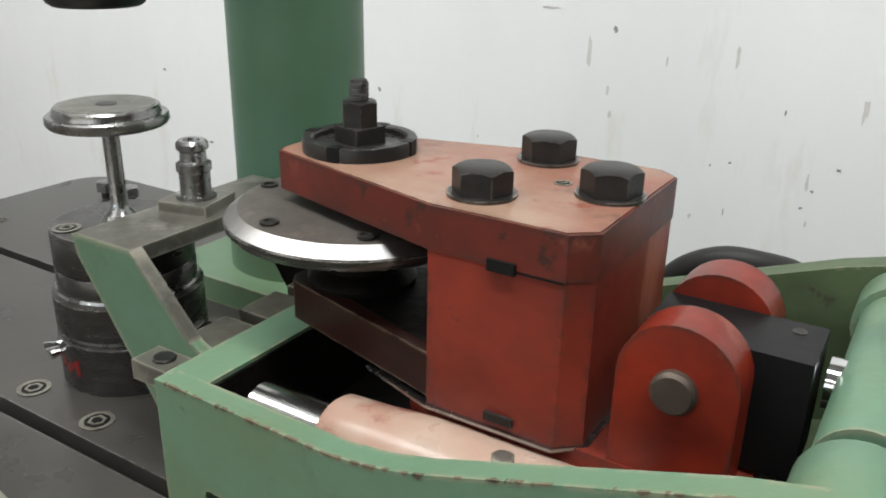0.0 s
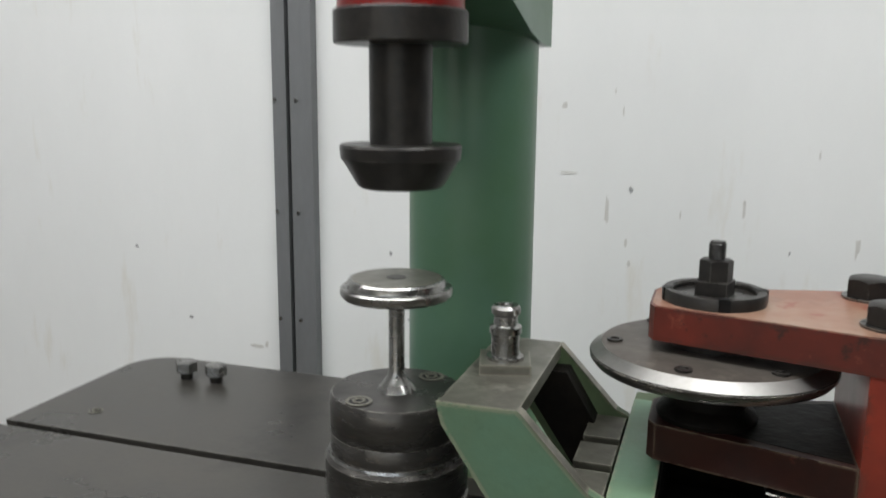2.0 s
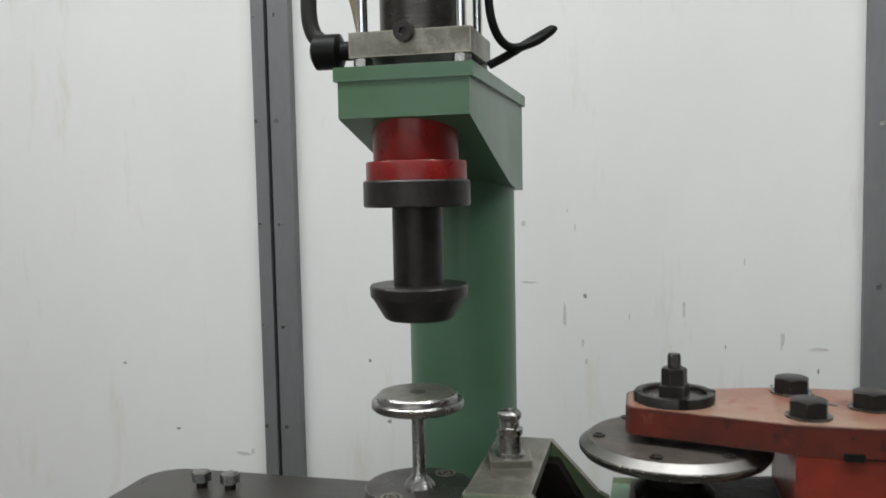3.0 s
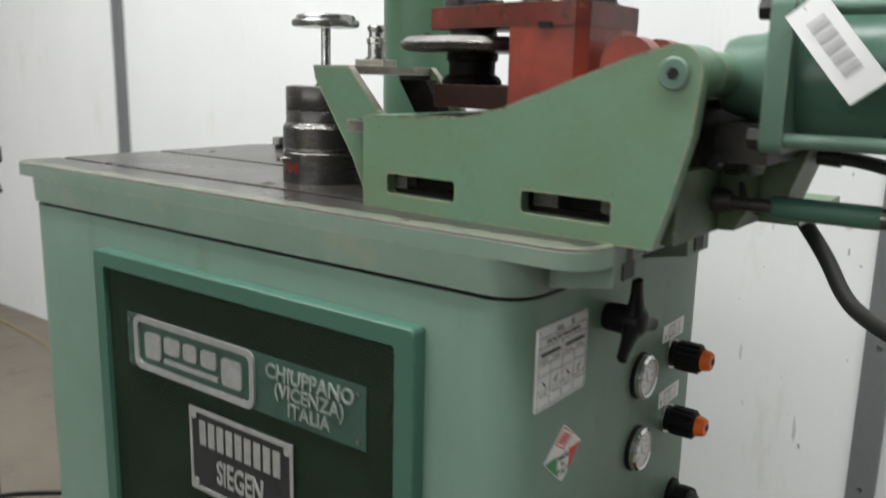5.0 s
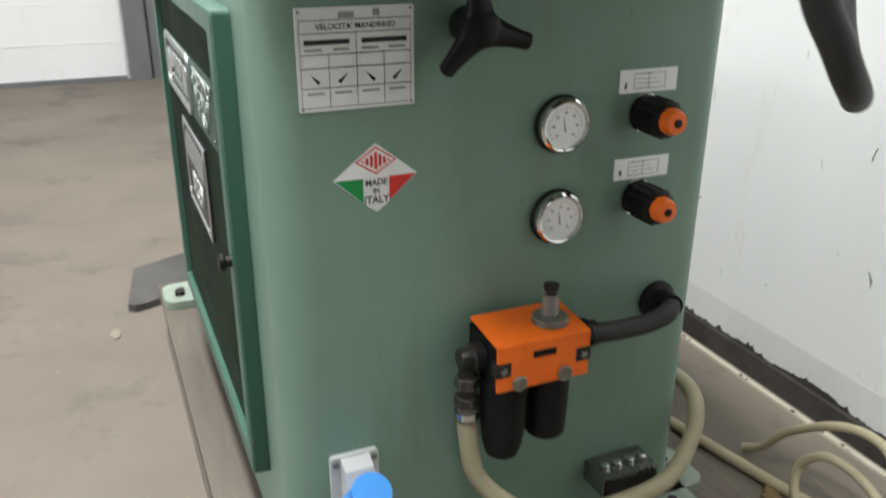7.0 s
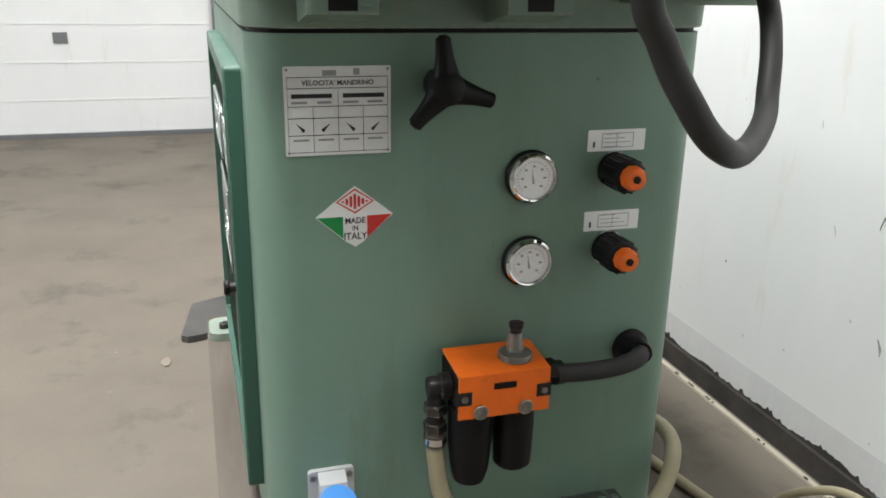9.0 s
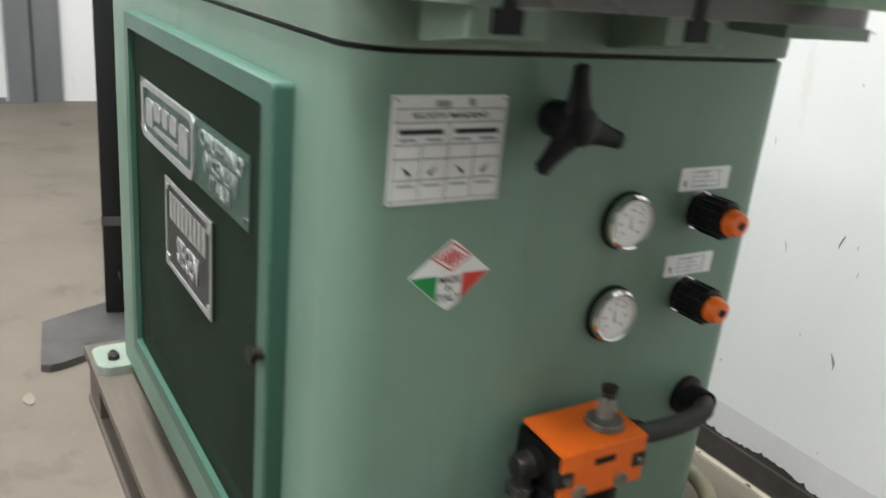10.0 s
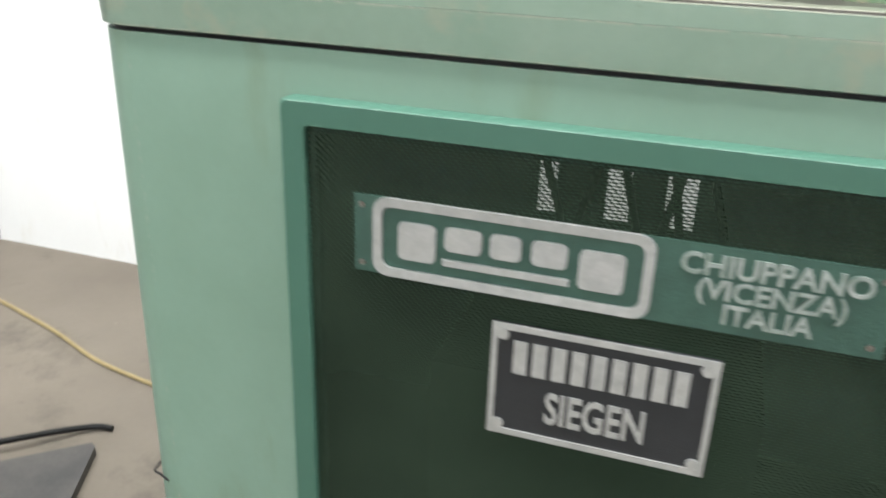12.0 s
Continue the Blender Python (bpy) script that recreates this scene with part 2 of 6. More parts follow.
PINK = surface("rubbed_pink_paint", (0.40, 0.30, 0.235), 0.3, patch=0.7, patch_size=12, grain=0.15, bump=0.06, tint=(0.34, 0.195, 0.14), stain=(0.17, 0.04, 0.027), stain_at=0.55, stain_size=15)
ORANGE = surface("orange_enamel", (0.82, 0.15, 0.012), 0.4, patch=0.25, patch_size=25, grain=0.08, bump=0.03, stain=(0.3, 0.06, 0.01), stain_at=0.66, stain_size=30)
CHIP = surface("chipped_paint_edge", (0.20, 0.165, 0.105), 0.6, patch=1.0, patch_size=45, grain=0.3, bump=0.1, tint=(0.07, 0.055, 0.04))
WHITE_PLATE = surface("white_plate", (0.70, 0.705, 0.69), 0.35, patch=0.25, patch_size=30, grain=0.08, bump=0.01, tint=(0.6, 0.6, 0.57))
DIAL_WHITE = surface("dial_white", (0.84, 0.84, 0.83), 0.4, patch=0.1, patch_size=30, grain=0.03, bump=0, tint=(0.78, 0.78, 0.76))
SILVER = surface("cast_aluminium", (0.48, 0.49, 0.48), 0.4, 0.65, patch=0.4, patch_size=60, grain=0.3, grain_size=220, bump=0.12)
WORN_LETTER = surface("worn_raised_letters", (0.40, 0.43, 0.41), 0.45, 0.5, patch=0.8, patch_size=60, grain=0.4, grain_size=200, bump=0.15, tint=(0.19, 0.25, 0.215))
PLATE_GREEN = surface("plate_green", (0.046, 0.098, 0.076), 0.4, 0.2, patch=0.4, patch_size=30, grain=0.3, grain_size=260, bump=0.25)
PLATE_BLACK = surface("plate_black", (0.022, 0.024, 0.026), 0.4, 0.1, patch=0.3, patch_size=30, grain=0.3, grain_size=260, bump=0.2)
MESH = perforated("perforated_green_sheet", (0.023, 0.037, 0.024), 0.0085)
INK = surface("black_ink", (0.02, 0.02, 0.022), 0.5, patch=0.1, grain=0.1, bump=0)
GREY_INK = surface("grey_ink", (0.28, 0.28, 0.28), 0.5, patch=0.1, grain=0.1, bump=0)
FLAG_GREEN = surface("sticker_green", (0.012, 0.22, 0.055), 0.35, patch=0.1, grain=0.05, bump=0)
FLAG_RED = surface("sticker_red", (0.55, 0.035, 0.025), 0.35, patch=0.15, grain=0.05, bump=0)
BLUE = surface("blue_plastic", (0.045, 0.25, 0.66), 0.38, patch=0.12, grain=0.06, bump=0.03)
GREY_PLASTIC = surface("grey_plastic", (0.52, 0.53, 0.52), 0.4, patch=0.12, grain=0.06, bump=0.03)
PALE_HOSE = surface("pale_hose", (0.34, 0.30, 0.185), 0.4, patch=0.4, patch_size=18, grain=0.1, bump=0.03, tint=(0.26, 0.235, 0.16))
CABLE = surface("cream_cable", (0.52, 0.45, 0.30), 0.45, patch=0.3, patch_size=12, grain=0.1, bump=0.03)
CORD = surface("yellowed_cord", (0.30, 0.235, 0.115), 0.55, patch=0.3, patch_size=12, grain=0.1, bump=0.03)
BROWN_CABLE = surface("brown_rope", (0.24, 0.16, 0.075), 0.7, patch=0.3, patch_size=30, grain=0.3, bump=0.2)
WALL = surface("white_wall_paint", (0.77, 0.772, 0.762), 0.5, patch=0.35, patch_size=1.6, grain=0.03, grain_size=40, bump=0.02, tint=(0.69, 0.695, 0.685), stain=(0.67, 0.65, 0.60), stain_at=0.585, stain_size=9, streak=(1, 1, 0.22), worn=(0.52, 0.5, 0.45), worn_at=0.74, stretch=(1, 1, 0.45))
POST = surface("galvanised_post", (0.2, 0.205, 0.21), 0.45, 0.35, patch=0.3, patch_size=9, grain=0.2, bump=0.03, tint=(0.15, 0.153, 0.158), stretch=(1, 1, 0.3))
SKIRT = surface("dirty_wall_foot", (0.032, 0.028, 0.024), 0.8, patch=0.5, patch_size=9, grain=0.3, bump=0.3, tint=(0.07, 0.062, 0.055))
FLOOR = surface("dusty_concrete", (0.182, 0.157, 0.125), 0.7, patch=0.6, patch_size=1.9, grain=0.14, grain_size=70, bump=0.12, tint=(0.148, 0.127, 0.101), stain=(0.10, 0.087, 0.07), stain_at=0.54, stain_size=2.4, worn=(0.25, 0.223, 0.185), worn_at=0.66)
WOOD = surface("grey_weathered_wood", (0.155, 0.13, 0.105), 0.75, patch=0.6, patch_size=9, grain=0.35, grain_size=50, bump=0.35, tint=(0.085, 0.07, 0.055), stretch=(0.15, 1, 1))
BEAM = surface("brown_painted_beam", (0.25, 0.21, 0.165), 0.6, patch=0.3, patch_size=4, grain=0.15, bump=0.1, tint=(0.2, 0.165, 0.13))
BEAM_EDGE = surface("chipped_cream_edge", (0.55, 0.5, 0.4), 0.6, patch=0.4, patch_size=12, grain=0.25, bump=0.2, worn=(0.16, 0.12, 0.09), worn_at=0.64)
BASE_IRON = surface("dusty_grey_iron", (0.062, 0.06, 0.059), 0.5, 0.2, patch=0.6, patch_size=7, grain=0.2, bump=0.08, tint=(0.115, 0.108, 0.10))
PAPER = surface("white_paper", (0.75, 0.75, 0.74), 0.6, patch=0.1, grain=0.03, bump=0.02)
BLUE_GREY = surface("blue_grey_enamel", (0.14, 0.20, 0.27), 0.35, patch=0.25, grain=0.1, bump=0.03)
SCUFF = surface("wall_scuff", (0.56, 0.545, 0.515), 0.7, patch=0.5, patch_size=40, grain=0.3, bump=0.02, tint=(0.6, 0.59, 0.565))
# Grey for walls out of view, dull so they bounce little light.
LOW_BOUNCE_WALL = surface("unseen_low_bounce_wall", (0.30, 0.30, 0.29), 0.7, patch=0.3, patch_size=1.2, grain=0.06, bump=0.03)
DIRTY_WALL = surface("dirty_white_paint", (0.67, 0.67, 0.665), 0.6, patch=0.5, patch_size=6, grain=0.1, bump=0.05, tint=(0.60, 0.60, 0.595), stain=(0.42, 0.41, 0.39), stain_at=0.63, stain_size=16, stretch=(1, 1, 0.3))
PALE_GREEN = surface("pale_green_paint", (0.27, 0.32, 0.265), 0.5, patch=0.4, patch_size=14, grain=0.15, bump=0.06, tint=(0.20, 0.245, 0.195), chips=(0.12, 0.11, 0.09), chip_at=0.45)
GREEN_MID = surface("shaded_green_paint", (0.085, 0.155, 0.112), 0.42, patch=0.35, patch_size=12, grain=0.1, bump=0.06, tint=(0.06, 0.115, 0.08), chips=(0.16, 0.2, 0.16), chip_at=0.45)
SHAFT = surface("ground_shaft_steel", (0.6, 0.59, 0.57), 0.18, 1.0, patch=0.2, patch_size=30, grain=0.08, bump=0.01, gloss_var=0.08)
GLASS = clear("clear_glass", (0.95, 0.95, 0.93), 0.04)
SIGHT = clear("cloudy_clear_plastic", (0.55, 0.55, 0.50), 0.2, 0.75)
THIN_GLASS = thin_glass("gauge_glass", 0.03)
CEILING = surface("ceiling_paint", (0.36, 0.36, 0.35), 0.7, patch=0.15, patch_size=1, grain=0.05, bump=0.02)
TUBE_GLOW = glow("added_tube_glow", (1.0, 0.99, 0.96), 6.0)


# ---- building helpers ----
def thing(name, place, label, category, group=""):
    ob = new(name)
    ob.location = place
    ob.empty_display_size = 0.05
    bpy.context.view_layer.update()
    return tagged(ob, label, category, group)


def finish(bm, name, material, bevel=0.0, seg=2):
    if bevel:
        sharp = [e for e in bm.edges if len(e.link_faces) == 2 and e.calc_face_angle(0) > 0.6]
        bmesh.ops.bevel(bm, geom=sharp, offset=bevel, segments=seg, profile=0.5, affect="EDGES", clamp_overlap=True)
    bmesh.ops.recalc_face_normals(bm, faces=bm.faces)
    for f in bm.faces:
        f.smooth = True
    for e in bm.edges:
        e.smooth = len(e.link_faces) == 2 and e.calc_face_angle(0) < 0.6
    me = bpy.data.meshes.new(name)
    bm.to_mesh(me)
    bm.free()
    me.materials.append(material)
    return me


def part(name, bm, material, parent=None, label="", bevel=0.0, seg=2):
    ob = new(name, finish(bm, name, material, bevel, seg))
    if parent:
        ob.parent = parent
        ob.matrix_parent_inverse = Matrix.Translation(parent.location).inverted() if parent.type == "EMPTY" else Matrix()
    return tagged(ob, label)


def lone(name, bm, material, label, category, kind="", bevel=0.0, group=""):
    return tagged(part(name, bm, material, None, label, bevel), label, category, group, kind)


def B():
    return bmesh.new()


def box(bm, x0, x1, y0, y1, z0, z1):
    v = [bm.verts.new(c) for c in ((x0, y0, z0), (x1, y0, z0), (x1, y1, z0), (x0, y1, z0), (x0, y0, z1), (x1, y0, z1), (x1, y1, z1), (x0, y1, z1))]
    for q in ((3, 2, 1, 0), (4, 5, 6, 7), (0, 1, 5, 4), (1, 2, 6, 5), (2, 3, 7, 6), (3, 0, 4, 7)):
        bm.faces.new([v[i] for i in q])
    return bm


def place3(axis, a, u, v):
    return {"x": (a, u, v), "y": (u, a, v), "z": (u, v, a)}[axis]


def prism(bm, pts, axis, a0, a1):
    """A flat outline pushed along an axis. The outline's two numbers are the other axes in order."""
    lo = [bm.verts.new(place3(axis, a0, *p)) for p in pts]
    hi = [bm.verts.new(place3(axis, a1, *p)) for p in pts]
    bm.faces.new(lo[::-1])
    bm.faces.new(hi)
    for i in range(len(pts)):
        j = (i + 1) % len(pts)
        bm.faces.new((lo[i], lo[j], hi[j], hi[i]))
    return bm


def rounded(u0, u1, v0, v1, r, n=6):
    out = []
    for cu, cv, a in ((u1 - r, v1 - r, 0), (u0 + r, v1 - r, 90), (u0 + r, v0 + r, 180), (u1 - r, v0 + r, 270)):
        for i in range(n + 1):
            t = radians(a + 90 * i / n)
            out.append((cu + r * math.cos(t), cv + r * math.sin(t)))
    return out


def ring_pts(cu, cv, r, n=32, turn=0.0):
    return [(cu + r * math.cos(turn + 2 * math.pi * i / n), cv + r * math.sin(turn + 2 * math.pi * i / n)) for i in range(n)]


def lathe(bm, profile, c, axis="z", n=48):
    """Turns (radius, height) pairs round an axis through c."""
    rows = []
    for r, h in profile:
        if r < 1e-6:
            rows.append([bm.verts.new(place3(axis, h, *c))])
        else:
            rows.append([bm.verts.new(place3(axis, h, c[0] + r * math.cos(2 * math.pi * i / n), c[1] + r * math.sin(2 * math.pi * i / n))) for i in range(n)])
    if profile[0][0] > 1e-6 and profile[-1][0] > 1e-6:
        rows.append(rows[0])
    for a, b in zip(rows, rows[1:]):
        for i in range(n):
            j = (i + 1) % n
            q = [a[i % len(a)], a[j % len(a)], b[j % len(b)], b[i % len(b)]]
            q = list(dict.fromkeys(q))
            if len(q) > 2:
                bm.faces.new(q)
    return bm


def cyl(bm, c, r, a0, a1, axis="z", n=32, edge=0.0):
    if edge:
        return lathe(bm, ((0, a0), (r - edge, a0), (r, a0 + edge), (r, a1 - edge), (r - edge, a1), (0, a1)), c, axis, n)
    return prism(bm, ring_pts(*c, r, n), axis, a0, a1)


def spline(pts, steps=8):
    out, p = [], [Vector(q) for q in pts]
    p = [2 * p[0] - p[1]] + p + [2 * p[-1] - p[-2]]
    for a, b, c, d in zip(p, p[1:], p[2:], p[3:]):
        for i in range(steps):
            t = i / steps
            out.append(0.5 * (2 * b + (c - a) * t + (2 * a - 5 * b + 4 * c - d) * t * t + (3 * b - a - 3 * c + d) * t ** 3))
    return out + [p[-2]]


def tube(bm, pts, r, n=14, steps=8):
    path = spline(pts, steps)
    rows, side = [], None
    for i, p in enumerate(path):
        d = (path[min(i + 1, len(path) - 1)] - path[max(i - 1, 0)]).normalized()
        side = d.orthogonal().normalized() if side is None else (side - d * side.dot(d)).normalized()
        up = d.cross(side)
        rows.append([bm.verts.new(p + r * (side * math.cos(2 * math.pi * k / n) + up * math.sin(2 * math.pi * k / n))) for k in range(n)])
    for a, b in zip(rows, rows[1:]):
        for k in range(n):
            bm.faces.new((a[k], a[(k + 1) % n], b[(k + 1) % n], b[k]))
    bm.faces.new(rows[0][::-1])
    bm.faces.new(rows[-1])
    return bm


def hexagon(bm, c, r, a0, a1, axis="z", turn=0.0):
    """A hexagon head with chamfered corners on its far end."""
    inner, n = r * 0.866, 24
    far = [r * 0.866 / math.cos((i % 4) * math.pi / 12 - math.pi / 6) for i in range(n)]
    angles = [turn + i * math.pi / 12 for i in range(n)]
    drop = (a1 - a0) / abs(a1 - a0) * 0.62
    rows_ = ([a0] * n, [a1 - drop * (f - inner * 0.93) for f in far])
    low, mid = ([bm.verts.new(place3(axis, h, c[0] + f * math.cos(t), c[1] + f * math.sin(t))) for h, f, t in zip(hs, far, angles)] for hs in rows_)
    top = [bm.verts.new(place3(axis, a1, c[0] + inner * 0.93 * math.cos(t), c[1] + inner * 0.93 * math.sin(t))) for t in angles]
    bm.faces.new(low[::-1])
    bm.faces.new(top)
    for p, q in ((low, mid), (mid, top)):
        for i in range(n):
            j = (i + 1) % n
            bm.faces.new((p[i], p[j], q[j], q[i]))
    return bm


def words(name, text, size, m, material, parent, depth=0.001, label="", wide=1.0):
    """Raised letters in the built-in font, at the pose m."""
    cu = bpy.data.curves.new(name, "FONT")
    cu.body, cu.size, cu.extrude, cu.align_x, cu.align_y = text, size, depth, "CENTER", "CENTER"
    cu.resolution_u = 3
    cu.offset = size * 0.018
    src = new(name, cu)
    bpy.context.view_layer.update()
    me = bpy.data.meshes.new_from_object(src.evaluated_get(bpy.context.evaluated_depsgraph_get()))
    bpy.data.objects.remove(src)
    bpy.data.curves.remove(cu)
    me.transform(m @ Matrix.Diagonal((wide, 1, 1, 1)))
    me.materials.clear()
    me.materials.append(material)
    ob = new(name, me)
    ob.parent = parent
    ob.matrix_parent_inverse = Matrix.Translation(parent.location).inverted() if parent.type == "EMPTY" else Matrix()
    return tagged(ob, label)


def on_front(x, y, z):
    return pose(x, y, z, 90, 0, 0)


def on_side(x, y, z):
    return pose(x, y, z, 90, 0, 90)


# ---- the hall ----
X0, X1, Y0, Y1, ZC = -5.12, 5.0, -4.5, 1.274, 3.8
lone("floor", box(B(), X0 - 0.2, X1 + 0.2, Y0 - 0.2, Y1 + 0.2, -0.12, 0.0), FLOOR, "dusty beige concrete floor with dark stains", "floor", "structure")
wall_north = lone("wall_north", box(B(), X0 - 0.2, X1 + 0.2, Y1, Y1 + 0.15, 0, ZC), WALL, "scuffed white painted panel wall", "wall", "structure")
wall_west = lone("wall_west", box(B(), X0 - 0.15, X0, Y0, Y1, 0, ZC), WALL, "white painted end wall of the hall", "wall", "structure")
# East and south walls and the ceiling are unseen, added to shape the light.
lone("wall_east", box(B(), X1, X1 + 0.15, Y0, Y1, 0, ZC), LOW_BOUNCE_WALL, "unseen grey end wall, dull to cut bounced light", "wall", "structure")
bm = B()
box(bm, X0, -3.0, Y0 - 0.15, Y0, 0, ZC)
box(bm, 1.8, X1, Y0 - 0.15, Y0, 0, ZC)
box(bm, -3.0, 1.8, Y0 - 0.15, Y0, 0, 1.0)
box(bm, -3.0, 1.8, Y0 - 0.15, Y0, 3.2, ZC)
lone("wall_south", bm, LOW_BOUNCE_WALL, "unseen dull grey wall with an added window opening", "wall", "structure")
lone("ceiling", box(B(), X0 - 0.2, X1 + 0.2, Y0 - 0.2, Y1 + 0.2, ZC, ZC + 0.1), CEILING, "unseen plain ceiling, toned down to cut bounced light", "ceiling", "structure")
# No window is in view; this one is added around the daylight lamp.
win = lone("unseen_window_1", box(B(), -3.0, 1.8, Y0 - 0.12, Y0 - 0.06, 0.98, 1.02), GREY_PLASTIC, "unseen grey framed window added for the daylight lamp", "window", "structure")
for wx in (-3.0, -1.4, 0.2, 1.76):
    part("window_frame", box(B(), wx, wx + 0.04, Y0 - 0.12, Y0 - 0.06, 1.02, 3.2), GREY_PLASTIC, win)
for wx in (-2.96, -1.36, 0.24):
    pane = part("pane", box(B(), wx, wx + 1.55, Y0 - 0.094, Y0 - 0.088, 1.02, 3.2), GLASS, win)
    pane.visible_shadow = False
# Tube fittings out of view, added to carry the overhead lamps.
for ly in (-0.35, -3.0):
    lamp = thing("unseen_ceiling_light", (-0.7, ly, 3.68), "unseen tube light added under the ceiling", "ceiling light", "tube lights")
    part("housing", box(B(), -3.35, 1.95, ly - 0.16, ly + 0.16, 3.69, ZC), CEILING, lamp, bevel=0.01)
    for dy in (-0.08, 0.08):
        part("tube", cyl(B(), (ly + dy, 3.675), 0.013, -3.3, 1.9, "x", 12), TUBE_GLOW, lamp, "glowing tube of the added light")

# grey steel posts on the wall
for px, pw in ((-4.34, 0.06), (-2.86, 0.06), (0.187, 0.062)):
    post = part("trim", box(B(), px, px + pw, Y1 - 0.022, Y1, 0.0, ZC), POST, wall_north, "grey steel post", 0.003)
    for i in range(9):
        part("rivet", cyl(B(), (px + pw * 0.5, 0.35 + i * 0.36), 0.006, Y1 - 0.0245, Y1 - 0.0215, "y", 10), STEEL, post)
for a, b in ((-1.282, -1.246), (-1.235, -1.178)):
    post = part("trim", box(B(), a, b, Y1 - 0.03, Y1, 0.0, ZC), POST, wall_north, "grey steel post of a pair", 0.003)
    for i in range(11):
        part("rivet", cyl(B(), ((a + b) * 0.5 - 0.012, 0.5 + i * 0.27), 0.005, Y1 - 0.0325, Y1 - 0.0295, "y", 10), STEEL, post)
part("joint", box(B(), -1.246, -1.235, Y1 - 0.012, Y1, 0.0, ZC), BLACK_PAINT, wall_north)
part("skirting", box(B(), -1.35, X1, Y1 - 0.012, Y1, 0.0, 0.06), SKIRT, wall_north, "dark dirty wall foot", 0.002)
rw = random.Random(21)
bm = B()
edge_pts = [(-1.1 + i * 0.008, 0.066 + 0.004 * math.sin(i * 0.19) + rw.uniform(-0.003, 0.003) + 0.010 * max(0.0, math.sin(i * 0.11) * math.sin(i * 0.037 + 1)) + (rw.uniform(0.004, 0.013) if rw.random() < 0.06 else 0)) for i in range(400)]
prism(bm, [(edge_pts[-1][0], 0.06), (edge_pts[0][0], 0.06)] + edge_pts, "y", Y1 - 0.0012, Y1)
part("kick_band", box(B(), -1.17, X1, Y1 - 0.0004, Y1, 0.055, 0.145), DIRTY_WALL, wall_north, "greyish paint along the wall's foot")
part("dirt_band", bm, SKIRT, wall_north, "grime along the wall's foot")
# scuffs on the wall, each a small smear of dirt
rnd = random.Random(4)
SCUFFS = ((-0.432, 1.398, 0.006, 0.007), (-0.482, 1.352, 0.005, 0.038), (-0.582, 1.576, 0.008, 0.011), (-1.365, 0.951, 0.028, 0.006), (-1.335, 0.955, 0.006, 0.010),
          (-0.20, 1.37, 0.004, 0.03), (-0.05, 1.16, 0.004, 0.02), (-0.57, 1.43, 0.022, 0.003), (0.02, 1.30, 0.005, 0.028), (-1.56, 1.01, 0.007, 0.005), (-0.94, 1.06, 0.007, 0.006),
          (-0.99, 1.22, 0.005, 0.006), (0.36, 0.92, 0.006, 0.03), (0.52, 0.62, 0.004, 0.03), (0.33, 0.55, 0.008, 0.008), (0.62, 0.8, 0.012, 0.006), (0.1, 1.28, 0.03, 0.004),
          (-1.72, 1.19, 0.006, 0.005), (-0.30, 1.06, 0.02, 0.004), (0.12, 0.98, 0.012, 0.009), (0.30, 1.18, 0.018, 0.006), (0.42, 1.05, 0.007, 0.02), (-0.1, 0.62, 0.004, 0.03), (0.05, 0.45, 0.005, 0.04))
for sx, sz, w, h in SCUFFS:
    pts = [(sx + w * math.cos(a) * rnd.uniform(0.5, 1.1), sz + h * math.sin(a) * rnd.uniform(0.5, 1.1)) for a in (i * math.pi / 5 for i in range(10))]
    part("scuff", prism(B(), pts, "y", Y1 - 0.0012, Y1), SCUFF if w * h > 5e-5 else GREY_INK, wall_north)
for i in range(46):
    sx, sz = (rnd.uniform(-0.25, 0.75), rnd.gauss(1.16, 0.09)) if i < 30 else (rnd.uniform(-1.0, 0.9), rnd.uniform(0.35, 1.75))
    w, h = rnd.uniform(0.0012, 0.006), rnd.uniform(0.002, 0.011)
    pts = [(sx + w * math.cos(a) * rnd.uniform(0.4, 1.2), sz + h * math.sin(a) * rnd.uniform(0.4, 1.2)) for a in (i * math.pi / 4 for i in range(8))]
    part("scuff", prism(B(), pts, "y", Y1 - 0.0012, Y1), GREY_INK if i < 30 and w * h < 2.2e-5 else SCUFF, wall_north)
for i in range(44):
    sx, sz = rnd.uniform(-0.95, 0.75), 0.16 + 0.85 * rnd.random() ** 1.3
    w, h = rnd.uniform(0.0008, 0.0024), rnd.choice((0.002, 0.003, 0.004, 0.006, 0.010, 0.016)) * rnd.uniform(0.7, 1.2)
    lean = rnd.uniform(-0.6, 0.6) * h
    pts = [(sx - w + lean, sz + h), (sx + w * 0.4 + lean, sz + h * 0.9), (sx + w, sz), (sx + w * 0.2, sz - h), (sx - w * 0.6, sz - h * 0.5)]
    part("scuff", prism(B(), pts, "y", Y1 - 0.0012, Y1), (SCUFF, SCUFF, SCUFF, GREY_INK)[i % 4], wall_north)
# the far end: a white shutter between grey posts
shutter = part("shutter", box(B(), X0, X0 + 0.02, -3.0, 0.09, 0.03, 2.4), WALL, wall_west, "white sheet metal shutter")
for i in range(9):
    part("rib", box(B(), X0 + 0.02, X0 + 0.0235, -3.0, 0.09, 0.25 + i * 0.25, 0.258 + i * 0.25), WALL, shutter)
part("vent", box(B(), X0 + 0.02, X0 + 0.03, -0.92, -0.83, 0.63, 0.70), POST, shutter, "small grey vent")
part("rail", box(B(), X0 + 0.02, X0 + 0.05, -3.0, 0.09, 0.0, 0.03), POST, wall_west, "grey bottom rail")
part("trim", box(B(), X0, X0 + 0.06, 0.105, 0.245, 0.0, ZC), POST, wall_west, "dark grey steel post", 0.004)
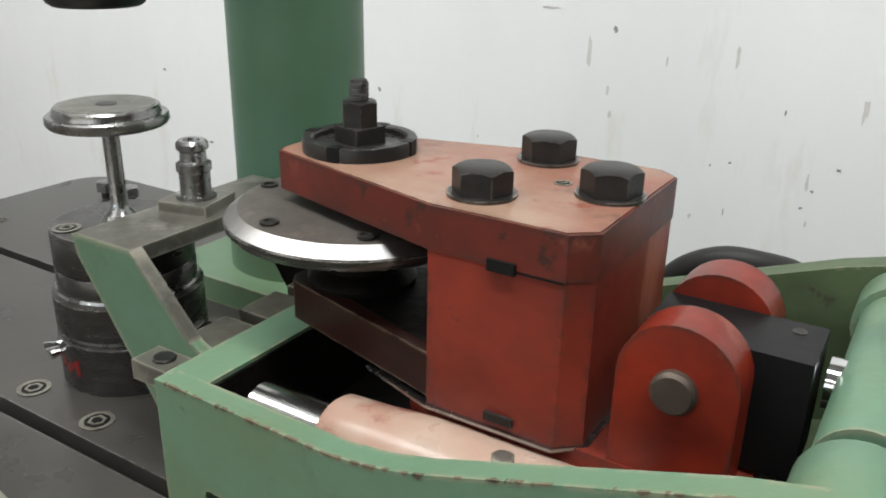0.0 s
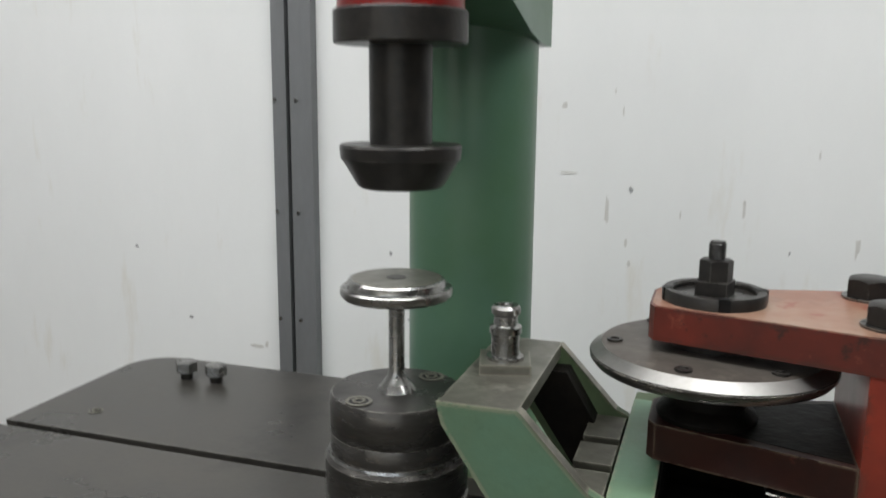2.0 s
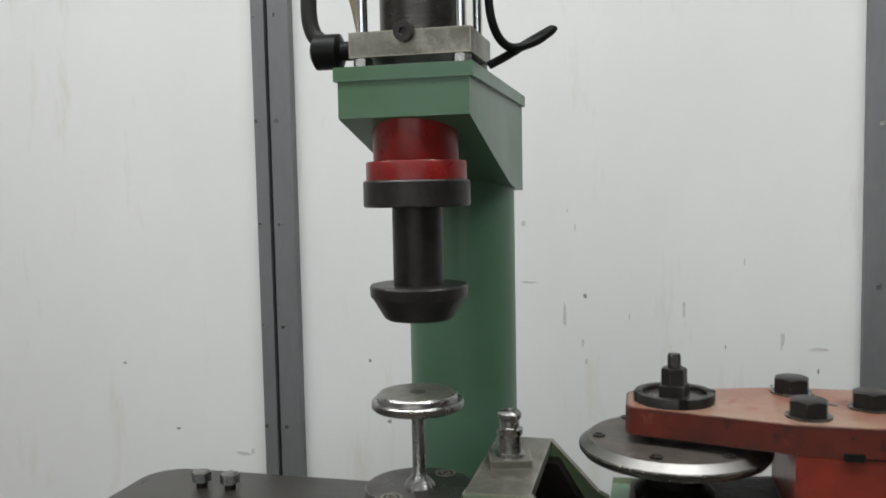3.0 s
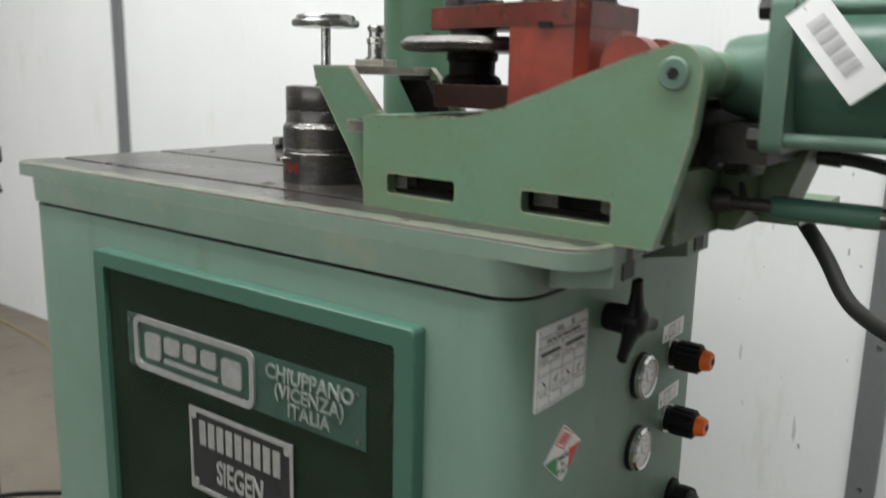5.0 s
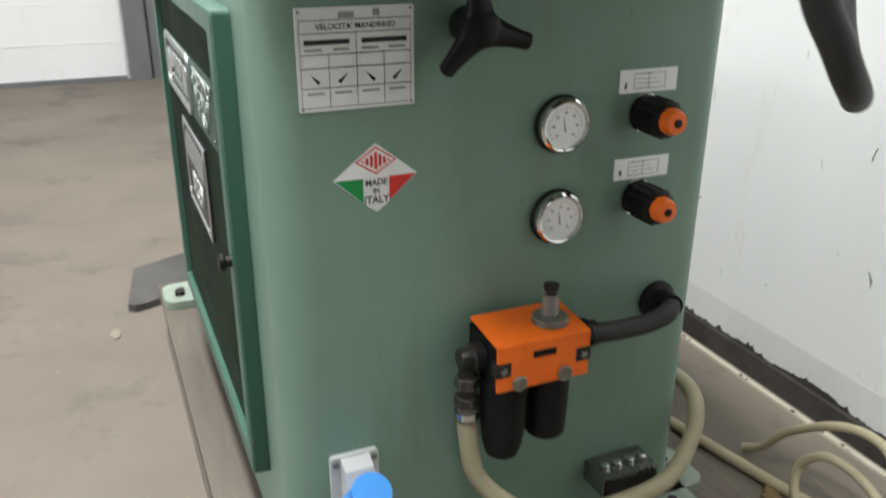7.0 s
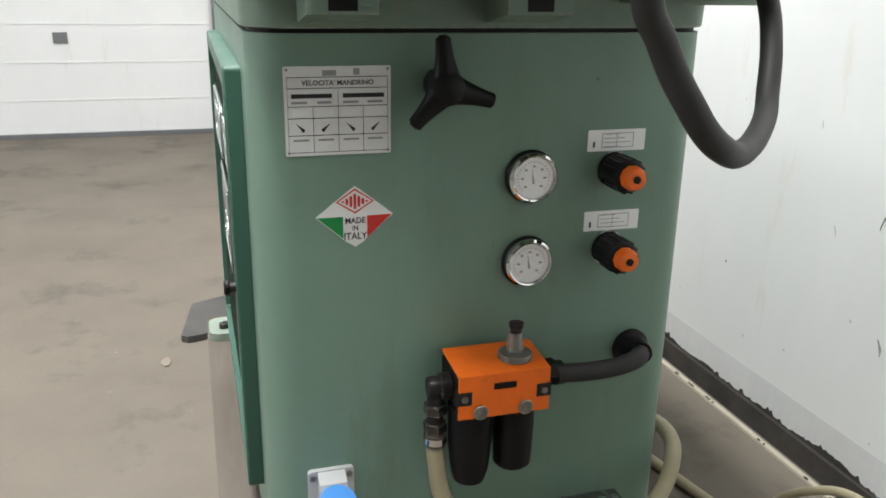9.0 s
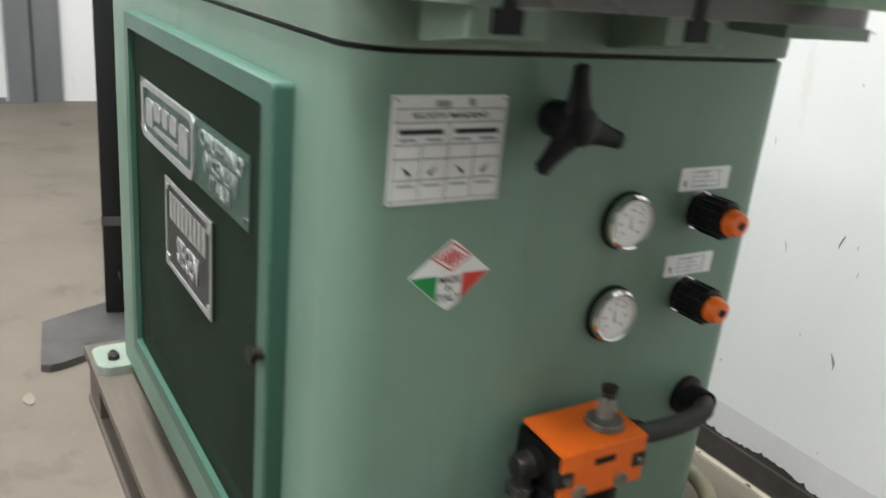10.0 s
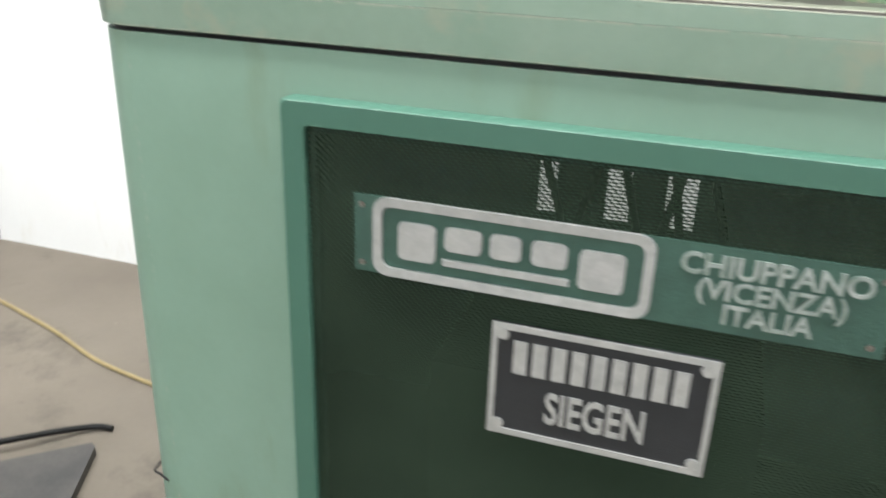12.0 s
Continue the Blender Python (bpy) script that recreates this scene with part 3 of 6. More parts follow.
part("joint", box(B(), X0, X0 + 0.02, 0.245, 0.262, 0.0, ZC), BLACK_PAINT, wall_west, "dark joint")
part("trim", box(B(), X0, X0 + 0.03, 0.262, 0.42, 0.0, ZC), POST, wall_west, "grey metal sheet")

# ---- pallet and what lies beside it ----
pallet = thing("pallet", (-0.58, 0.33, 0), "weathered grey wooden pallet under the machine", "pallet")
for i, y0 in enumerate((-0.075, 0.10, 0.29, 0.48, 0.66)):
    part("board", box(B(), -1.26, 0.10, y0, y0 + 0.115, 0.128, 0.15), WOOD, pallet, bevel=0.003)
for x0 in (-1.25, -0.65, -0.05):
    part("crossboard", box(B(), x0, x0 + 0.13, -0.07, 0.77, 0.108, 0.128), WOOD, pallet, bevel=0.002)
    for y0 in (-0.065, 0.30, 0.66):
        part("block", box(B(), x0, x0 + 0.13, y0, y0 + 0.105, 0.02, 0.108), WOOD, pallet, bevel=0.005)
for y0 in (-0.07, 0.30, 0.66):
    part("skid", box(B(), -1.25, 0.08, y0, y0 + 0.11, 0.0, 0.02), WOOD, pallet, bevel=0.002)

strip = thing("floor_strip", (0.1, 1.24, 0), "thin chipped cream strip along the foot of the wall", "floor strip")
part("edge", box(B(), -1.15, 3.2, 1.232, 1.247, 0.0, 0.007), BEAM_EDGE, strip, bevel=0.002)
rs = random.Random(31)
for i in range(26):
    sx = rs.uniform(-1.0, 0.6)
    w = rs.uniform(0.003, 0.011)
    part("nick", prism(B(), [(sx - w, 1.2335 + rs.uniform(0, 0.004)), (sx, 1.232 + rs.uniform(0, 0.003)), (sx + w, 1.2345), (sx + w * 0.4, 1.240), (sx - w * 0.5, 1.241)], "z", 0.0068, 0.0076), BLACK, strip)

pipe = lone("floor_pipe", tube(B(), ((-0.7, 0.87, 0.013), (-0.4, 0.93, 0.013), (-0.1, 0.995, 0.013), (0.12, 1.05, 0.013)), 0.0125), CABLE, "straight cream plastic pipe on the floor", "pipe")
lone("cable_coil", tube(B(), ((-0.22, 1.03, 0.010), (-0.175, 1.035, 0.04), (-0.123, 1.04, 0.108), (-0.026, 1.045, 0.182), (0.045, 1.05, 0.205), (0.10, 1.05, 0.19), (0.15, 1.05, 0.12), (0.18, 1.04, 0.04), (0.22, 1.0, 0.010), (0.4, 0.97, 0.010)), 0.009), CABLE, "loose loop of cream electric cable on the floor", "cable")
lone("cable_coil", tube(B(), ((0.5, 0.97, 0.010), (0.25, 0.99, 0.06), (0.10, 1.02, 0.125), (0.0, 1.025, 0.13), (-0.05, 1.02, 0.095), (-0.06, 1.01, 0.055), (-0.03, 0.99, 0.02), (0.05, 0.96, 0.010), (0.3, 0.93, 0.010)), 0.009), CABLE, "second loose loop of cream electric cable", "cable")
for i in range(3):
    lone("rope", tube(B(), ((-0.10 + 0.01 * i, 0.985 - 0.014 * i, 0.007), (0.08, 0.945 - 0.012 * i, 0.007), (0.25, 0.88 - 0.014 * i, 0.007), (0.5, 0.84 - 0.02 * i, 0.007)), 0.007), BROWN_CABLE, "brown fibre rope lying on the floor", "rope")

# black stand beside the machine
stand = thing("stand", (-1.77, 0.1, 0), "black square steel post on a dusty iron base plate", "stand")
sm = pose(-1.733, 0.096, 0, 0, 0, -14) @ Matrix.Translation((1.77, -0.11, 0))


def turned(bm):
    bmesh.ops.transform(bm, matrix=sm, verts=bm.verts)
    return bm


part("base_plate", prism(B(), ((-1.43, -0.135), (-1.437, -0.10), (-1.648, 0.375), (-1.665, 0.385), (-1.86, 0.21), (-1.71, -0.12), (-1.445, -0.155)), "z", 0.0, 0.022), BASE_IRON, stand, "dusty grey iron plate", 0.003)
part("post", turned(box(B(), -1.802, -1.74, 0.075, 0.137, 0.022, 1.06)), BLACK_PAINT, stand, bevel=0.004)
part("tape", turned(box(B(), -1.8035, -1.7385, 0.0735, 0.1385, 0.298, 0.326)), BASE_IRON, stand, "grey tape band")
part("bracket", turned(prism(B(), ((0.045, 1.0), (0.045, 1.058), (0.078, 1.105), (0.21, 1.105), (0.21, 1.064), (0.168, 1.058), (0.152, 1.044), (0.156, 1.026), (0.198, 1.018), (0.206, 0.985), (0.14, 0.985), (0.06, 0.985)), "x", -1.812, -1.733)), BLACK_PAINT, stand, "black C-shaped clamp", 0.004)
part("head", turned(lathe(B(), ((0, -1.84), (0.05, -1.84), (0.062, -1.825), (0.062, -1.735), (0.05, -1.72), (0, -1.72)), (0.045, 1.085), "x", 24)), BLUE_GREY, stand, "rounded blue-grey head")
part("bolt", turned(hexagon(B(), (0.03, 1.06), 0.016, -1.735, -1.70, "x")), STEEL, stand)
part("bolt", cyl(B(), (-1.50, -0.03), 0.009, 0.022, 0.032), BLACK_STEEL, stand)
lone("black_cable", tube(B(), ((-1.98, 0.15, 0.01), (-1.915, 0.235, 0.03), (-1.80, 0.355, 0.026), (-1.715, 0.445, 0.012), (-1.67, 0.46, 0.009)), 0.0075), BLACK, "short black cable beside the stand", "cable")
lone("electric_cord", tube(B(), ((-3.9, 1.12, 0.006), (-3.2, 1.05, 0.006), (-2.58, 0.926, 0.006), (-2.17, 0.805, 0.006), (-1.9, 0.7, 0.006), (-1.6, 0.64, 0.006)), 0.006, 8), CORD, "thin yellowish cord on the floor", "cord")
for px, py in ((-1.305, -0.2),):
    lone("litter", prism(B(), [(px + 0.03 * math.cos(a) * (1 + 0.3 * math.sin(3 * a)), py + 0.014 * math.sin(a)) for a in (i * math.pi / 4 for i in range(8))], "z", 0, 0.004), BEAM, "small pale scrap lying on the floor", "litter")

# ---- the machine's cabinet ----
XL, YD, ZS = -1.188, 0.656, 1.035
cab = thing("machine_cabinet", (-0.58, 0.32, 0.15), "mint green steel machine cabinet with rounded corners", "cabinet")
SW, OPEN = 0.004, (-0.893, -0.166, 0.32, 0.962)
bm = B()
for side in (-1, 1):
    arc = [q for q in rounded(XL, 0.0, 0.0, YD, 0.055, 8) if (q[0] - XL / 2) * side > 0]
    arc = sorted(arc, key=lambda q: math.atan2(q[1] - YD / 2, (q[0] - XL / 2) * side))
    inn = [(XL / 2 + (u - XL / 2) * (1 - SW * 2 / -XL), YD / 2 + (v - YD / 2) * (1 - SW * 2 / YD)) for u, v in arc]
    prism(bm, arc + inn[::-1], "z", 0.172, ZS)
XA, XB = XL + 0.055, -0.055
box(bm, XA, OPEN[0], 0.0, SW, 0.172, ZS)
box(bm, OPEN[1], XB, 0.0, SW, 0.172, ZS)
box(bm, OPEN[0], OPEN[1], 0.0, SW, 0.172, OPEN[2])
box(bm, OPEN[0], OPEN[1], 0.0, SW, OPEN[3], ZS)
# the rear has three upright vents high up
VENTS, cut = ((-0.735, -0.700), (-0.605, -0.560), (-0.495, -0.440)), XA
for v0, v1 in VENTS:
    box(bm, cut, v0, YD - SW, YD, 0.172, ZS)
    box(bm, v0, v1, YD - SW, YD, 0.172, 0.635)
    box(bm, v0, v1, YD - SW, YD, 0.80, ZS)
    cut = v1
box(bm, cut, XB, YD - SW, YD, 0.172, ZS)
bmesh.ops.remove_doubles(bm, verts=bm.verts, dist=1e-5)
part("shell", bm, GREEN, cab)
# Strands added inside so that the vents pass only patches of light.
for cx, lean in ((-0.735, 0.06), (-0.60, -0.05), (-0.585, 0.05), (-0.49, 0.03), (-0.455, -0.04), (-0.43, 0.05)):
    part("vent_strand", tube(B(), ((cx, 0.60, 0.83), (cx + lean * 0.4, 0.605, 0.74), (cx + lean, 0.60, 0.62), (cx + lean * 0.7, 0.56, 0.50)), 0.008, 8, 4), GREASE_SHADE_BLACK, cab, "unseen dark strand added to break up light from the vents")
# Unseen black inside: the bottom sheet closes a light leak.
part("floor_sheet", prism(B(), rounded(XL + 0.0042, -0.0042, 0.0042, YD - 0.0042, 0.052, 8), "z", 0.1722, 0.178), GREASE_SHADE_BLACK, cab, "unseen black sheet that stops light from below")
part("gearbox", box(B(), -0.80, -0.30, 0.22, 0.50, 0.178, 0.52), GREASE_SHADE_BLACK, cab, "unseen dark gearbox added inside the cabinet", 0.02)
part("lining", prism(B(), rounded(XL + 0.0042, -0.0042, 0.0042, YD - 0.0042, 0.052, 8), "z", ZS - 0.012, ZS - 0.002), GREASE_SHADE_BLACK, cab, "dark underside of the top")
part("plinth", box(B(), XL + 0.03, -0.03, 0.03, YD - 0.03, 0.15, 0.172), BLACK_STEEL, cab)
part("seam", prism(B(), rounded(XL + 0.006, -0.006, 0.006, YD - 0.006, 0.05, 8), "z", ZS, ZS + 0.006), BLACK, cab)


def foot(name, cx, cy, dx, dy):
    f = part(name, prism(B(), [(cx + u, cy + v) for u, v in rounded(-0.05 - 0.02 * abs(dx), 0.05 + 0.02 * abs(dx), -0.05 - 0.02 * abs(dy), 0.05 + 0.02 * abs(dy), 0.03)], "z", 0.15, 0.171), PALE_GREEN, cab, "pale green foot lug", 0.003)
    bx, by = cx + dx * 0.03, cy + dy * 0.03
    part("bolt", hexagon(B(), (bx, by), 0.014, 0.171, 0.184), BLACK_STEEL, f)
    part("hole", cyl(B(), (bx - 0.035, by + 0.005), 0.008, 0.1705, 0.172), BLACK, f)


foot("foot", -1.142, 0.0, 0.5, -1)
foot("foot", -0.06, YD + 0.0, 0.5, 1)
foot("foot", 0.02, YD - 0.04, 1, 0.6)
foot("foot", -1.135, YD, -0.5, 1)

part("wire_end", tube(B(), ((-1.180, 0.03, 0.362), (-1.172, -0.001, 0.366), (-1.160, -0.004, 0.364), (-1.146, -0.004, 0.355)), 0.0018, 8, 4), BLACK, cab, "short black wire end")

# the ventilated door
DX0, DX1, DZ0, DZ1 = -0.913, -0.146, 0.30, 0.981
bm = B()
for bx in ((DX0 + 0.006, DX0 + 0.04, DZ0 + 0.006, DZ1 - 0.006), (DX1 - 0.045, DX1 - 0.006, DZ0 + 0.006, DZ1 - 0.006), (DX0 + 0.04, DX1 - 0.045, DZ0 + 0.006, DZ0 + 0.04), (DX0 + 0.04, DX1 - 0.045, DZ1 - 0.04, DZ1 - 0.006)):
    box(bm, bx[0], bx[1], -0.0112, -0.0004, bx[2], bx[3])
door = part("door", bm, GREEN_DEEP, cab, "deep green framed ventilated door")
bm = B()
outer = rounded(DX0, DX1, DZ0, DZ1, 0.008, 3)
inner = rounded(DX0 + 0.031, DX1 - 0.033, DZ0 + 0.031, DZ1 - 0.029, 0.006, 3)
rings = []
for y, pts in ((-0.0004, outer), (-0.0225, outer), (-0.0255, [(u * 0.994 + 0.006 * (DX0 + DX1) / 2, v * 0.994 + 0.006 * (DZ0 + DZ1) / 2) for u, v in outer]), (-0.0255, inner), (-0.011, inner)):
    rings.append([bm.verts.new((u, y, v)) for u, v in pts])
for a, b in zip(rings, rings[1:]):
    for i in range(len(a)):
        j = (i + 1) % len(a)
        bm.faces.new((a[i], a[j], b[j], b[i]))
part("door_frame", bm, GREEN_DEEP, door)
part("mesh_panel", box(B(), DX0 + 0.031, DX1 - 0.036, -0.0155, -0.012, DZ0 + 0.031, DZ1 - 0.029), MESH, door, "dark green perforated sheet")
latch = part("latch", cyl(B(), (-0.160, 0.648), 0.008, -0.036, -0.0255, "y", 16), BLACK_STEEL, door, "small black latch knob")
part("latch_cap", cyl(B(), (-0.160, 0.648), 0.012, -0.043, -0.034, "y", 16, 0.002), BLACK, door)

# maker's plate: its mark is drawn as plain raised blocks
mk = part("nameplate", box(B(), -0.822, -0.236, -0.0185, -0.0155, 0.778, 0.876), PLATE_GREEN, door, "green plate with raised silver frame and lettering", 0.001)
bm = B()
a = [bm.verts.new((u, -0.023, v)) for u, v in rounded(-0.797, -0.472, 0.778, 0.877, 0.018, 5)]
b = [bm.verts.new((u, -0.0225, v)) for u, v in rounded(-0.786, -0.483, 0.789, 0.866, 0.012, 5)]
c = [bm.verts.new((u, -0.0185, v)) for u, v in rounded(-0.797, -0.472, 0.778, 0.877, 0.018, 5)]
d = [bm.verts.new((u, -0.0185, v)) for u, v in rounded(-0.786, -0.483, 0.789, 0.866, 0.012, 5)]
for p, q in ((c, a), (a, b), (b, d)):
    for i in range(len(p)):
        j = (i + 1) % len(p)
        bm.faces.new((p[i], p[j], q[j], q[i]))
part("plate_border", bm, SILVER, mk, "raised silver border")
for lx, w, z0, z1 in ((-0.765, 0.046, 0.803, 0.850), (-0.708, 0.044, 0.822, 0.852), (-0.654, 0.036, 0.822, 0.852), (-0.606, 0.040, 0.822, 0.852), (-0.552, 0.050, 0.803, 0.850)):
    part("mark_block", prism(B(), rounded(lx, lx + w, z0, z1, 0.007, 3), "y", -0.0225, -0.0185), SILVER, mk, "plain raised silver block", 0.0008)
part("mark_bar", box(B(), -0.710, -0.562, -0.0225, -0.0185, 0.803, 0.811), SILVER, mk)
for text, z, s in (("CHIUPPANO", 0.853, 0.034), ("(VICENZA)", 0.826, 0.032), ("ITALIA", 0.799, 0.032)):
    words("lettering", text, s, on_front(-0.352, -0.0195, z), WORN_LETTER, mk, 0.0012, wide=0.98)
for rx, rz in ((-0.812, 0.864), (-0.812, 0.79), (-0.25, 0.79), (-0.25, 0.864)):
    part("rivet", cyl(B(), (rx, rz), 0.004, -0.0205, -0.0185, "y", 10), STEEL, mk)

dealer = part("dealer_plate", box(B(), -0.645, -0.386, -0.0195, -0.0155, 0.590, 0.743), PLATE_BLACK, door, "black plate with silver border and lettering", 0.001)
for bx in ((-0.645, -0.386, 0.735, 0.743), (-0.645, -0.386, 0.590, 0.598), (-0.645, -0.638, 0.598, 0.735), (-0.393, -0.386, 0.598, 0.735)):
    part("plate_border", box(B(), bx[0], bx[1], -0.0215, -0.0195, bx[2], bx[3]), SILVER, dealer)
for i in range(9):
    x0 = -0.618 + i * 0.0232
    part("mark_block", box(B(), x0, x0 + 0.0165, -0.0213, -0.0195, 0.678, 0.722), SILVER, dealer, bevel=0.0006)
words("lettering", "SIEGEN", 0.060, on_front(-0.516, -0.0200, 0.636), SILVER, dealer, 0.0012, wide=0.62)
for rx in (-0.632, -0.399):
    for rz in (0.604, 0.729):
        part("corner_rivet", cyl(B(), (rx, rz), 0.0075, -0.0220, -0.0195, "y", 12), SILVER, dealer)

# the side with the controls
spec = part("speed_plate", prism(B(), rounded(0.043, 0.181, 0.881, 0.995, 0.002, 2), "x", 0.0, 0.0022), WHITE_PLATE, cab, "white speed chart plate with black print")
bm = B()
for y0, y1, z0, z1 in ((0.047, 0.177, 0.981, 0.9816), (0.047, 0.177, 0.967, 0.9676), (0.047, 0.177, 0.944, 0.9446), (0.047, 0.177, 0.929, 0.9296), (0.047, 0.177, 0.907, 0.9076), (0.1115, 0.1121, 0.885, 0.967),
                       (0.079, 0.0796, 0.885, 0.944), (0.144, 0.1446, 0.885, 0.944), (0.047, 0.0474, 0.885, 0.981), (0.1766, 0.177, 0.885, 0.981), (0.047, 0.177, 0.885, 0.8854)):
    box(bm, 0.0022, 0.0026, y0, y1, z0, z1 + 0.0003)
part("print_block", bm, INK, spec)
words("lettering", "VELOCITA' MANDRINO", 0.0088, on_side(0.0024, 0.112, 0.974), INK, spec, 0.0002)
for y0, y1 in ((0.052, 0.104), (0.118, 0.172)):
    part("print_bar", box(B(), 0.0022, 0.0027, y0, y1, 0.955, 0.9605), INK, spec)
for y0, y1, z0, z1 in ((0.092, 0.110, 0.983, 0.990), (0.132, 0.14, 0.984, 0.992), (0.052, 0.072, 0.948, 0.951), (0.085, 0.103, 0.948, 0.951), (0.118, 0.138, 0.948, 0.951), (0.150, 0.17, 0.948, 0.951)):
    part("print_bar", box(B(), 0.0022, 0.0027, y0, y1, z0, z1), GREY_INK, spec)
for i, yc in enumerate((0.063, 0.095, 0.128, 0.160)):
    s = 1 if i % 2 == 0 else -1
    part("pointer", prism(B(), [(yc - s * 0.006, 0.923), (yc + s * 0.006, 0.9145), (yc + s * 0.003, 0.911)], "x", 0.0022, 0.0027), INK, spec)
    part("print_bar", box(B(), 0.0022, 0.0027, yc - 0.010, yc + 0.010, 0.900, 0.9025), GREY_INK, spec)
    part("print_bar", box(B(), 0.0022, 0.0026, yc - 0.011, yc + 0.011, 0.932, 0.941), PAPER, spec)
for ry in (0.047, 0.177):
    for rz in (0.885, 0.991):
        part("rivet", cyl(B(), (ry, rz), 0.002, 0.0022, 0.003, "x", 8), STEEL, spec)

# star knob with three arms that run into the hub
KY, KZ = 0.245, 0.970
knob = part("star_knob", lathe(B(), ((0, 0.0), (0.019, 0.0), (0.021, 0.004), (0.022, 0.03), (0.024, 0.044), (0.021, 0.056), (0.012, 0.062), (0, 0.063)), (KY, KZ), "x", 28), BLACK, cab, "black plastic star knob with three arms")
for ang, ln in ((97, 0.066), (-16, 0.066), (226, 0.066)):
    d = (math.cos(radians(ang)), math.sin(radians(ang)))
    bm = tube(B(), [(0.044 + 0.004 * t, KY + d[0] * ln * t, KZ + d[1] * ln * t) for t in (0.0, 0.2, 0.4, 0.6, 0.8, 0.95, 1.0)], 0.01, 16, 3)
    for v in bm.verts:
        t = min(1.0, max(0.0, ((v.co.y - KY) * d[0] + (v.co.z - KZ) * d[1]) / ln))
        mid = Vector((0.044 + 0.004 * t, KY + d[0] * ln * t, KZ + d[1] * ln * t))
        k = (2.35 - 2.6 * t + 1.25 * t * t) * (1.0 if t < 0.97 else 0.6)
        off = (v.co - mid) * k
        off.x *= 0.75
        v.co = mid + off
    part("arm", bm, BLACK, knob)

# pressure gauges
for gz in (0.8375, 0.711):
    gy = 0.384
    g = part("pressure_gauge", lathe(B(), ((0, 0.0), (0.0385, 0.0), (0.0385, 0.004), (0.036, 0.007), (0, 0.007)), (gy, gz), "x", 40), BLACK, cab, "round pressure gauge with a chrome bezel")
    part("bezel", lathe(B(), ((0.0302, 0.012), (0.0304, 0.0165), (0.0328, 0.0178), (0.0362, 0.0145), (0.0362, 0.007), (0.0302, 0.007)), (gy, gz), "x", 40), CHROME, g, "chrome bezel")
    part("dial", cyl(B(), (gy, gz), 0.0300, 0.007, 0.0130, "x", 32), DIAL_WHITE, g, "white dial")
    bm = B()
    for i in range(25):
        a = radians(-135 + i * 270 / 24)
        d = Vector((math.sin(a), math.cos(a)))
        e = Vector((d.y, -d.x)) * 0.0004
        q = [Vector((gy, gz)) + d * r for r in (0.0215 if i % 4 == 0 else 0.0225, 0.025)]
        prism(bm, [tuple(q[0] - e), tuple(q[0] + e), tuple(q[1] + e), tuple(q[1] - e)], "x", 0.0130, 0.0134)
    part("scale", bm, GREY_INK, g)
    for i in range(7):
        a = radians(-135 + i * 45)
        cy, cz = gy + 0.017 * math.sin(a), gz + 0.017 * math.cos(a)
        part("print_bar", box(B(), 0.0130, 0.0134, cy - 0.0022, cy + 0.0022, cz - 0.0014, cz + 0.0014), GREY_INK, g)
    part("needle", prism(B(), [(gy - 0.0018, gz - 0.008), (gy + 0.0018, gz - 0.008), (gy - 0.0035, gz + 0.014)], "x", 0.0136, 0.0141), GREY_INK, g)
    part("glass", cyl(B(), (gy, gz), 0.0300, 0.0150, 0.0156, "x", 32), THIN_GLASS, g).visible_shadow = False

# regulators with orange caps
for rz in (0.8425, 0.7225):
    ry = 0.512
    r = part("regulator", lathe(B(), ((0, 0), (0.025, 0), (0.025, 0.004), (0.0225, 0.006), (0.0225, 0.012), (0.024, 0.014), (0.024, 0.054), (0.020, 0.058), (0, 0.058)), (ry, rz), "x", 28), BLACK, cab, "black air regulator with an orange knob")
    part("collar", lathe(B(), ((0.0262, 0.0), (0.0262, 0.006), (0.0235, 0.006), (0.0235, 0.0)), (ry, rz), "x", 28), CHROME, r, "chrome collar")
    bm = B()
    for i in range(14):
        a = 2 * math.pi * i / 14
        box(bm, 0.015, 0.053, ry + 0.0243 * math.cos(a) - 0.0016, ry + 0.0243 * math.cos(a) + 0.0016, rz + 0.0243 * math.sin(a) - 0.0016, rz + 0.0243 * math.sin(a) + 0.0016)
    part("ribs", bm, BLACK, r)
    part("cap", lathe(B(), ((0, 0.056), (0.0180, 0.056), (0.0180, 0.066), (0.0148, 0.074), (0.006, 0.075), (0.006, 0.072), (0, 0.072)), (ry, rz), "x", 10), ORANGE, r, "orange faceted cap")
    part("button", cyl(B(), (ry, rz), 0.0055, 0.072, 0.0765, "x", 12), BLACK, r)
